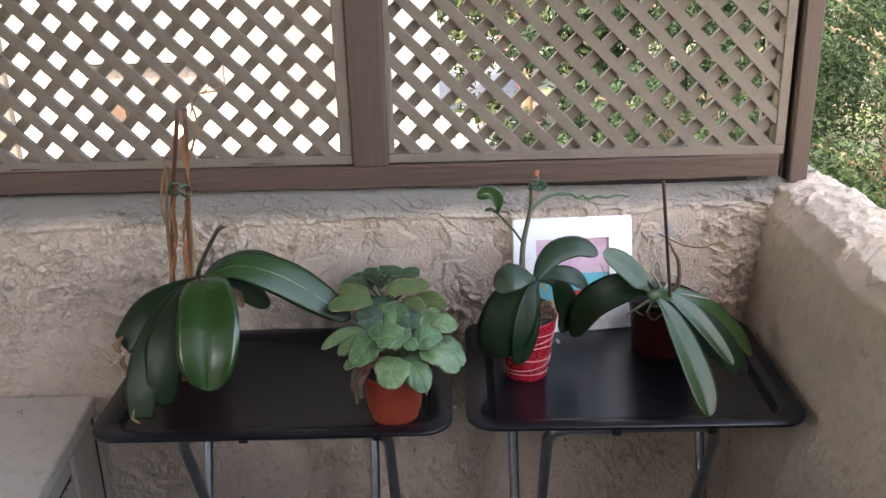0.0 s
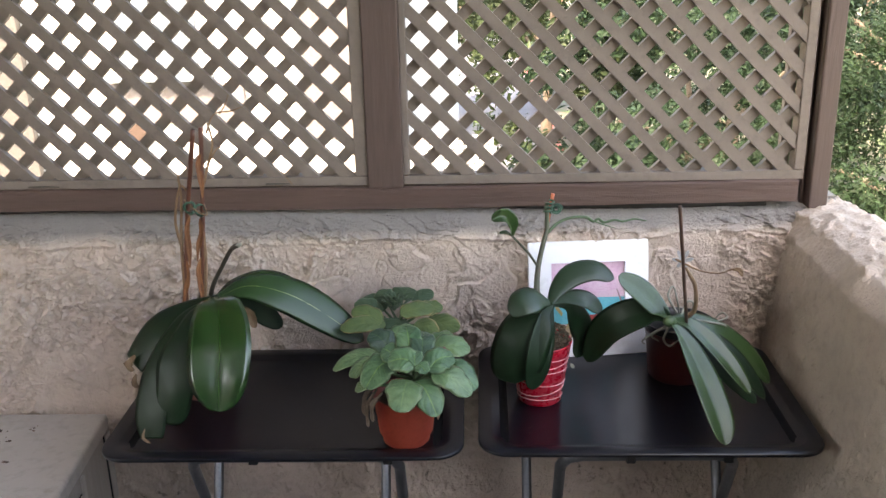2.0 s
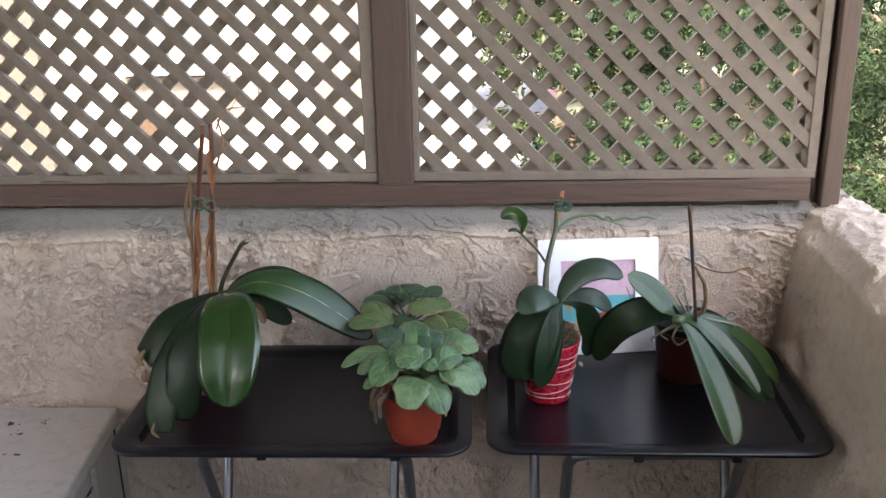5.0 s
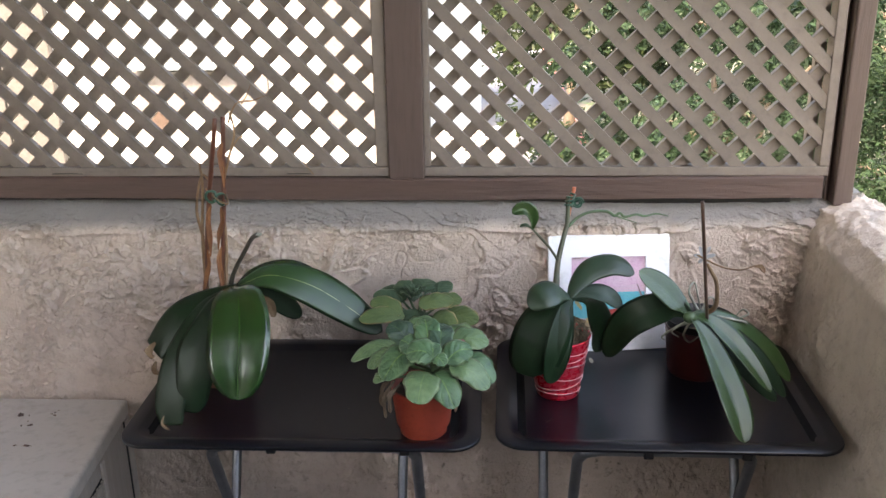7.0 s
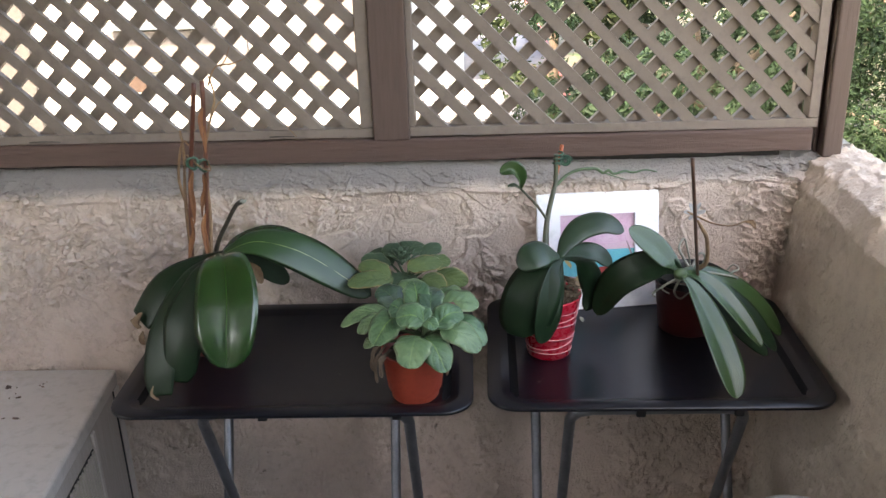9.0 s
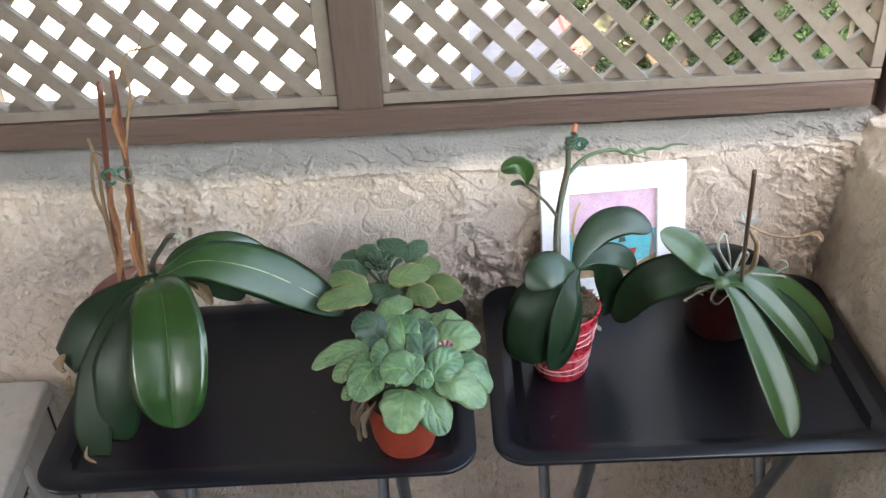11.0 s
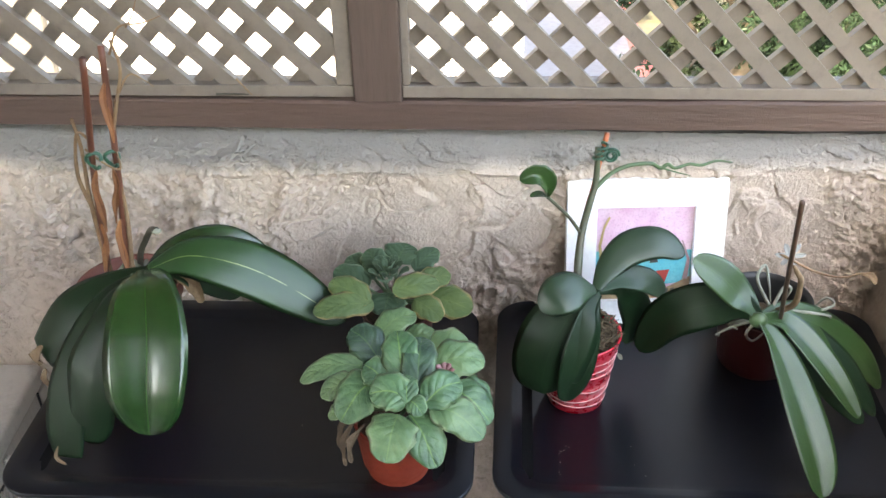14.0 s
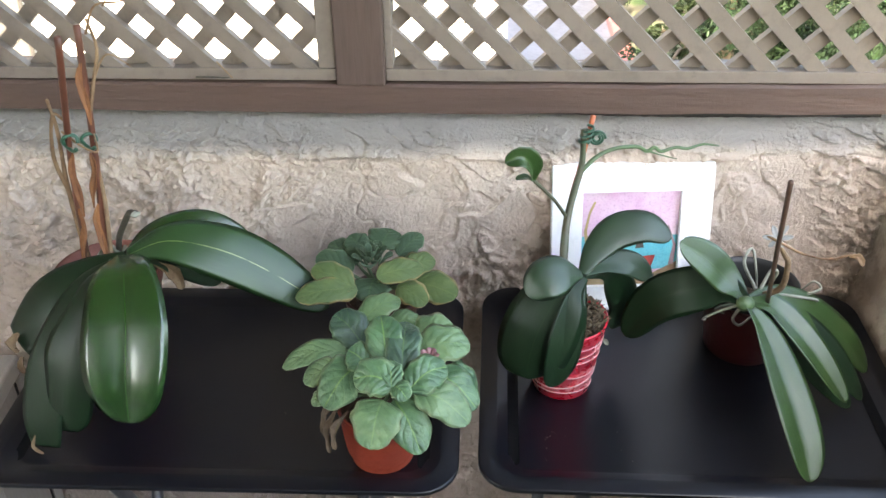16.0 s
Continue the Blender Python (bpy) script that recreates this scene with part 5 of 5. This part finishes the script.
# ---- air conditioner housing at the wall ----
def cabinet():
    x1a, x1b = -0.541, -0.516     # its side runs slightly askew
    y0, y1, z = -0.86, -0.044, 0.535
    o = thing("air_conditioner", (-0.95, -0.45, 0), "off-white metal air conditioner housing with side louvres and dirt on top", "appliance")
    sk = lambda y: x1a + (x1b - x1a) * (y1 - y) / 0.33
    bm = bmesh.new()

    def slab(za, zb, grow, x_lo):
        vs = [(x_lo - grow, y1), (sk(y1) + grow, y1), (sk(y0) + grow, y0 - grow), (x_lo - grow, y0 - grow)]
        a, b = [bm.verts.new((x, y, za)) for x, y in vs], [bm.verts.new((x, y, zb)) for x, y in vs]
        bm.faces.new(a[::-1])
        bm.faces.new(b)
        for i in range(4):
            j = (i + 1) % 4
            bm.faces.new((a[i], a[j], b[j], b[i]))

    slab(z - 0.030, z, 0.0, -1.40)
    bmesh.ops.bevel(bm, geom=list(bm.edges), offset=0.006, segments=3, affect="EDGES", profile=0.5)
    part("top_cover", bm, METAL_WHITE, o)
    bm = bmesh.new()
    slab(0.0, z - 0.030, -0.004, -1.39)
    body = part("housing", bm, METAL_SIDE, o)
    # side panel parts, laid on the skewed side
    along = Vector((x1b - x1a, -0.33, 0)).normalized()
    out = Vector((0.33, x1b - x1a, 0)).normalized()
    m = Matrix((along, out, Vector((0, 0, 1)))).transposed().to_4x4()
    m.translation = Vector((x1a - 0.004, y1, 0)) + out * 0.0
    part("seam", boxed((0.030, 0.0005, 0.02), (0.034, 0.0025, z - 0.032), 0, m), DARK_GAP, o, "dark panel seam")
    part("back_strip", boxed((0.004, 0.0005, 0.02), (0.029, 0.004, z - 0.034), 0.001, m), METAL_WHITE, o)
    part("frame_strip", boxed((0.158, 0.0005, 0.05), (0.172, 0.006, z - 0.034), 0.002, m), METAL_WHITE, o)
    # near-black sheet on the housing stands for the shade between the louvres
    gr = part("grille", boxed((0.173, 0.0005, 0.05), (0.70, 0.002, z - 0.062), 0, m), DARK_GAP, o, "dark sheet for the shade behind the louvres")
    for i in range(44):
        a = 0.176 + i * 0.0118
        part("louvre", boxed((a, 0.002, 0.052), (a + 0.0062, 0.0065, z - 0.064 - 0.002 * (i % 2)), 0, m), METAL_SIDE, gr)
    # dirt and crumbs that lie on the cover
    rnd = random.Random(8)
    bm = bmesh.new()
    spots = [(-0.655, -0.105, 0.014, 10), (-0.690, -0.150, 0.010, 6), (-0.735, -0.215, 0.030, 26), (-0.745, -0.240, 0.030, 24), (-0.66, -0.215, 0.016, 5), (-0.70, -0.12, 0.03, 6)]
    for sx, sy, sr, n in spots:
        for _ in range(n // 2):
            px, py = rnd.gauss(sx, sr * 0.5), rnd.gauss(sy, sr * 0.35)
            s = rnd.choice((0.0008, 0.0011, 0.0014, 0.0018, 0.0036))
            mm = Matrix.Translation((px, py, z + 0.0008)) @ Euler((rnd.uniform(-0.2, 0.2), 0.0, rnd.uniform(0, 6))).to_matrix().to_4x4() @ Matrix.Diagonal((s * rnd.uniform(1, 2.4), s, 0.0012, 1))
            made = bmesh.ops.create_icosphere(bm, subdivisions=2 if s > 0.003 else 1, radius=1.0, matrix=mm)["verts"]
            for v in made:
                away = Vector((v.co.x - px, v.co.y - py, 0))
                v.co += away * noise.noise(v.co * 420) * 1.3
    tagged(part("crumbs", bm, DEBRIS), "dark crumbs of soil and dry leaf on the metal cover", "debris", kind="stuff")


cabinet()


# ---- grey bin in front of the corner table ----
def bin_by_wall():
    c = (0.572, -0.553, 0.0)
    o = thing("waste_bin", c, "grey plastic waste bin on the floor beside the parapet", "bin")
    prof = [(0, 0), (0.068, 0), (0.072, 0.004), (0.090, 0.532), (0.094, 0.534), (0.096, 0.541), (0.094, 0.549), (0.090, 0.550), (0.087, 0.546), (0.086, 0.530), (0.069, 0.010), (0, 0.010)]
    part("body", lathe(bmesh.new(), c, prof), GREY_PLASTIC, o, smooth=True)


bin_by_wall()


# ---- small marks and litter ----
def litter():
    rnd = random.Random(21)
    bm = bmesh.new()
    for cx, cy, sp, n in ((0.236, -0.322, 0.008, 7), (0.228, -0.330, 0.025, 5), (-0.03, -0.30, 0.05, 3), (0.30, -0.36, 0.06, 5)):
        for _ in range(n):
            q = (rnd.gauss(cx, sp), rnd.gauss(cy, sp * 0.6), TOP + 0.0004)
            r = rnd.uniform(0.0002, 0.00055)
            bmesh.ops.create_icosphere(bm, subdivisions=1, radius=1, matrix=Matrix.Translation(q) @ Euler((0, 0, rnd.uniform(0, 6))).to_matrix().to_4x4() @ Matrix.Diagonal((r * 1.8, r, r * 0.5, 1)))
    tagged(part("specks", bm, ROOT), "pale specks of dirt on the black trays", "debris", kind="stuff")
    wall = bpy.data.objects["wall_back"]
    bm = bmesh.new()
    bmesh.ops.create_icosphere(bm, subdivisions=3, radius=1, matrix=Matrix.Translation((-0.297, -0.036, 0.828)) @ Matrix.Diagonal((0.0038, 0.0014, 0.0045, 1)))
    for v in bm.verts:
        v.co += Vector((1, 0.3, 1)) * noise.noise(v.co * 260) * 0.003
    part("dark_knob", bm, DARK_DRY, wall, "small dark smudge in the stucco", smooth=True)
    for i, pts in enumerate(([(-0.185, -0.002, 0.985), (-0.176, 0.000, 0.972), (-0.168, 0.001, 0.961)], [(-0.215, 0.0, 0.9625), (-0.188, -0.001, 0.963), (-0.172, 0.001, 0.962)], [(-0.64, 0.0, 0.9625), (-0.612, 0.001, 0.963), (-0.585, 0.0, 0.9622)])):
        t = thing("twig", pts[-1], "thin dry twig caught on the lattice sill", "twig", "dry twigs")
        part("stem", tube(bmesh.new(), pts, [0.0014, 0.0010, 0.0007], 8, 6), DRY_BLACK if i else DRY_STEM, t, smooth=True)


litter()

# ---- outside, below the balcony ----
GROUND = -2.8
tagged(part("ground", boxed((-400, -400, GROUND - 0.5), (400, 400, GROUND)), EARTH), "bare garden earth with sparse greenery", "ground", kind="structure")
tagged(part("pavement", boxed((-0.6, 7.0, GROUND - 0.1), (1.75, 60, GROUND + 0.02)), ASPHALT), "grey paved path", "pavement", kind="structure")
tagged(part("kerb", boxed((1.75, 7.0, GROUND - 0.1), (1.92, 60, GROUND + 0.14), 0.02), KERB_RED), "red painted kerb", "kerb", kind="structure")


def neighbour():
    o = thing("apartment_building", (-4, 5.0, GROUND), "white plastered neighbouring building with tan trim and a bluish window", "building")
    part("wall", boxed((-9, 5.0, GROUND), (-0.30, 8, 3.4)), PLASTER, o)
    part("wall", boxed((-0.30, 6.0, GROUND), (0.02, 8, 3.4)), PLASTER, o)
    part("trim", boxed((-3.35, 4.93, -1.2), (-2.98, 5.0, 3.2), 0.01), TAN_TRIM, o, "tan wooden trim board")
    part("trim", boxed((-9, 4.93, -0.62), (-3.36, 5.0, 3.2), 0.01), TAN_TRIM, o, "tan wooden trim board")
    w = part("window", boxed((-2.34, 4.965, 0.50), (-1.72, 5.0, 1.75)), PLASTER, o)
    part("pane", boxed((-2.31, 4.95, 0.53), (-2.06, 4.964, 1.72)), GLASS_BLUE, w)
    part("pane", boxed((-2.03, 4.95, 0.53), (-1.75, 4.964, 1.72)), GLASS_BLUE, w)
    part("sill", boxed((-2.40, 4.86, 0.42), (-1.66, 5.0, 0.47), 0.01), GLASS_BLUE, o)
    part("panel", boxed((-2.42, 4.95, 0.12), (-1.45, 5.0, 0.40)), PINK_SHADE_PLASTER, o, "pinkish panel with shade in its colour")
    part("board", boxed((-2.32, 4.93, -0.02), (-2.16, 4.99, 0.12)), RUST_BOARD, o, "rust brown board")
    part("panel", boxed((-1.02, 4.97, -0.02), (-0.32, 5.0, 2.6)), PINK_SHADE_PLASTER, o, "pale pink panel")
    part("downpipe", tube(bmesh.new(), [(-1.08, 4.93, -2.7), (-1.08, 4.93, 0), (-1.08, 4.93, 3.2)], 0.035, 6, 10), PLASTER, o, smooth=True)
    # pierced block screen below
    # solid pinkish sheet behind the bars; its darker tone stands for shaded holes
    sc = part("block_screen", boxed((-1.15, 5.02, -2.4), (0.30, 5.06, -0.02)), PINK_SHADE_PLASTER, o, "white pierced block screen")
    cell = 0.036
    nx, nz = 40, 66
    for i in range(nx + 1):
        x = -1.15 + i * cell
        part("block_bar", boxed((x - 0.010, 4.995, -2.4), (x + 0.010, 5.02, -0.02)), PLASTER, sc)
    for j in range(nz + 1):
        z = -2.4 + j * cell
        part("block_bar", boxed((-1.166, 4.996, z - 0.010), (0.306, 5.02, z + 0.010)), PLASTER, sc)


neighbour()


def leaf_cloud(centres, count, size, seed):
    """Many small folded leaves scattered in lumpy clumps."""
    rng = np.random.default_rng(seed)
    cs = np.array(centres)
    pick = rng.integers(0, len(cs), count)
    d = rng.normal(size=(count, 3))
    d /= np.linalg.norm(d, axis=1)[:, None]
    rad = cs[pick, 3:4] * (0.55 + 0.5 * rng.random((count, 1)))
    p = cs[pick, :3] + d * rad * np.array([1, 1, 0.85])
    n = d + rng.normal(size=(count, 3)) * 0.6 + np.array([0, 0, 0.5])
    n /= np.linalg.norm(n, axis=1)[:, None]
    a = np.cross(n, rng.normal(size=(count, 3)))
    a /= np.linalg.norm(a, axis=1)[:, None]
    b = np.cross(n, a)
    s = size * (0.6 + 0.8 * rng.random((count, 1)))
    v = np.stack([p - a * s, p + b * s * 0.36 + n * s * 0.12, p + a * s, p - b * s * 0.36 + n * s * 0.12], 1).reshape(-1, 3)
    k = np.arange(count)[:, None] * 4
    f = np.concatenate([k + np.array([[0, 1, 2]]), k + np.array([[0, 2, 3]])])
    return v, f


def tree(at, height, spread, count, size, mat, seed, label, name="tree"):
    rnd = random.Random(seed)
    o = thing(name, at, label, name, "trees beyond the screen")
    at = Vector(at)
    bm = bmesh.new()
    tips = []
    tube(bm, [at, at + Vector((rnd.uniform(-.1, .1), rnd.uniform(-.1, .1), height * 0.35)), at + Vector((rnd.uniform(-.2, .2), rnd.uniform(-.2, .2), height * 0.8))], [0.05 * height / 2 + 0.03, 0.04 * height / 2, 0.02], 10, 8)
    for i in range(9):
        a = i * 2.4 + rnd.random()
        z0 = height * rnd.uniform(0.12, 0.6)
        e = at + Vector((math.cos(a) * spread * rnd.uniform(0.5, 0.9), math.sin(a) * spread * rnd.uniform(0.5, 0.9), z0 + height * rnd.uniform(0.1, 0.35)))
        s = at + Vector((0, 0, z0))
        tube(bm, [s, s.lerp(e, 0.5) + Vector((0, 0, 0.1)), e], [0.04, 0.028, 0.012], 8, 6)
        tips.append(e)
    part("trunk", bm, BARK, o, smooth=True)
    clumps = []
    for e in tips:
        for _ in range(5):
            clumps.append((e.x + rnd.gauss(0, spread * 0.22), e.y + rnd.gauss(0, spread * 0.22), e.z + rnd.gauss(0, height * 0.13), spread * rnd.uniform(0.12, 0.3)))
    for _ in range(16):
        a, r = rnd.uniform(0, 6.28), spread * math.sqrt(rnd.random()) * 0.8
        clumps.append((at.x + r * math.cos(a), at.y + r * math.sin(a), at.z + height * rnd.uniform(0.12, 0.98), spread * rnd.uniform(0.14, 0.30)))
    v, f = leaf_cloud(clumps, count, size, seed)
    mesh_part("crown", v, f, mat, o)


tree((3.4, 4.6, GROUND), 4.0, 1.5, 60000, 0.023, FOLIAGE, 1, "dense green broad-leaved tree outside the parapet")
tree((2.3, 7.2, GROUND), 3.6, 1.4, 24000, 0.038, FOLIAGE_DARK, 2, "dark green leafy tree behind the screen")
tree((4.6, 7.6, GROUND), 4.4, 2.0, 32000, 0.040, FOLIAGE, 3, "bright green leafy tree behind the screen")
tree((6.8, 6.2, GROUND), 4.2, 2.0, 24000, 0.038, FOLIAGE, 4, "bright green leafy tree behind the screen")
tree((1.4, 14.0, GROUND), 4.2, 1.8, 9000, 0.08, FOLIAGE_LIGHT, 5, "yellowish green tree behind the path")
tree((4.2, 13.0, GROUND), 4.6, 2.6, 12000, 0.08, FOLIAGE_DARK, 6, "dark green leafy tree behind the path")
tree((9.2, 11.5, GROUND), 5.0, 3.0, 12000, 0.08, FOLIAGE, 7, "green leafy tree in the distance")
tree((-1.2, 19.0, GROUND), 5.0, 2.6, 9000, 0.10, FOLIAGE_LIGHT, 8, "yellowish green tree in the distance")
tree((3.0, 20.0, GROUND), 6.0, 3.4, 10000, 0.11, FOLIAGE, 9, "green leafy tree in the distance")
tree((9.0, 20.0, GROUND), 6.0, 4.0, 10000, 0.11, FOLIAGE, 10, "green leafy tree in the distance")
for i, (x, y, h, s) in enumerate(((2.5, 9.4, 0.7, 0.5), (3.3, 8.9, 0.8, 0.6), (4.3, 9.6, 0.9, 0.7), (2.6, 11.2, 0.8, 0.6), (3.8, 11.0, 0.8, 0.7), (5.6, 9.8, 1.0, 0.8))):
    tree((x, y, GROUND), h, s, 2500, 0.045, FOLIAGE if i % 2 else FOLIAGE_LIGHT, 40 + i, "low green shrub by the path", "shrub")
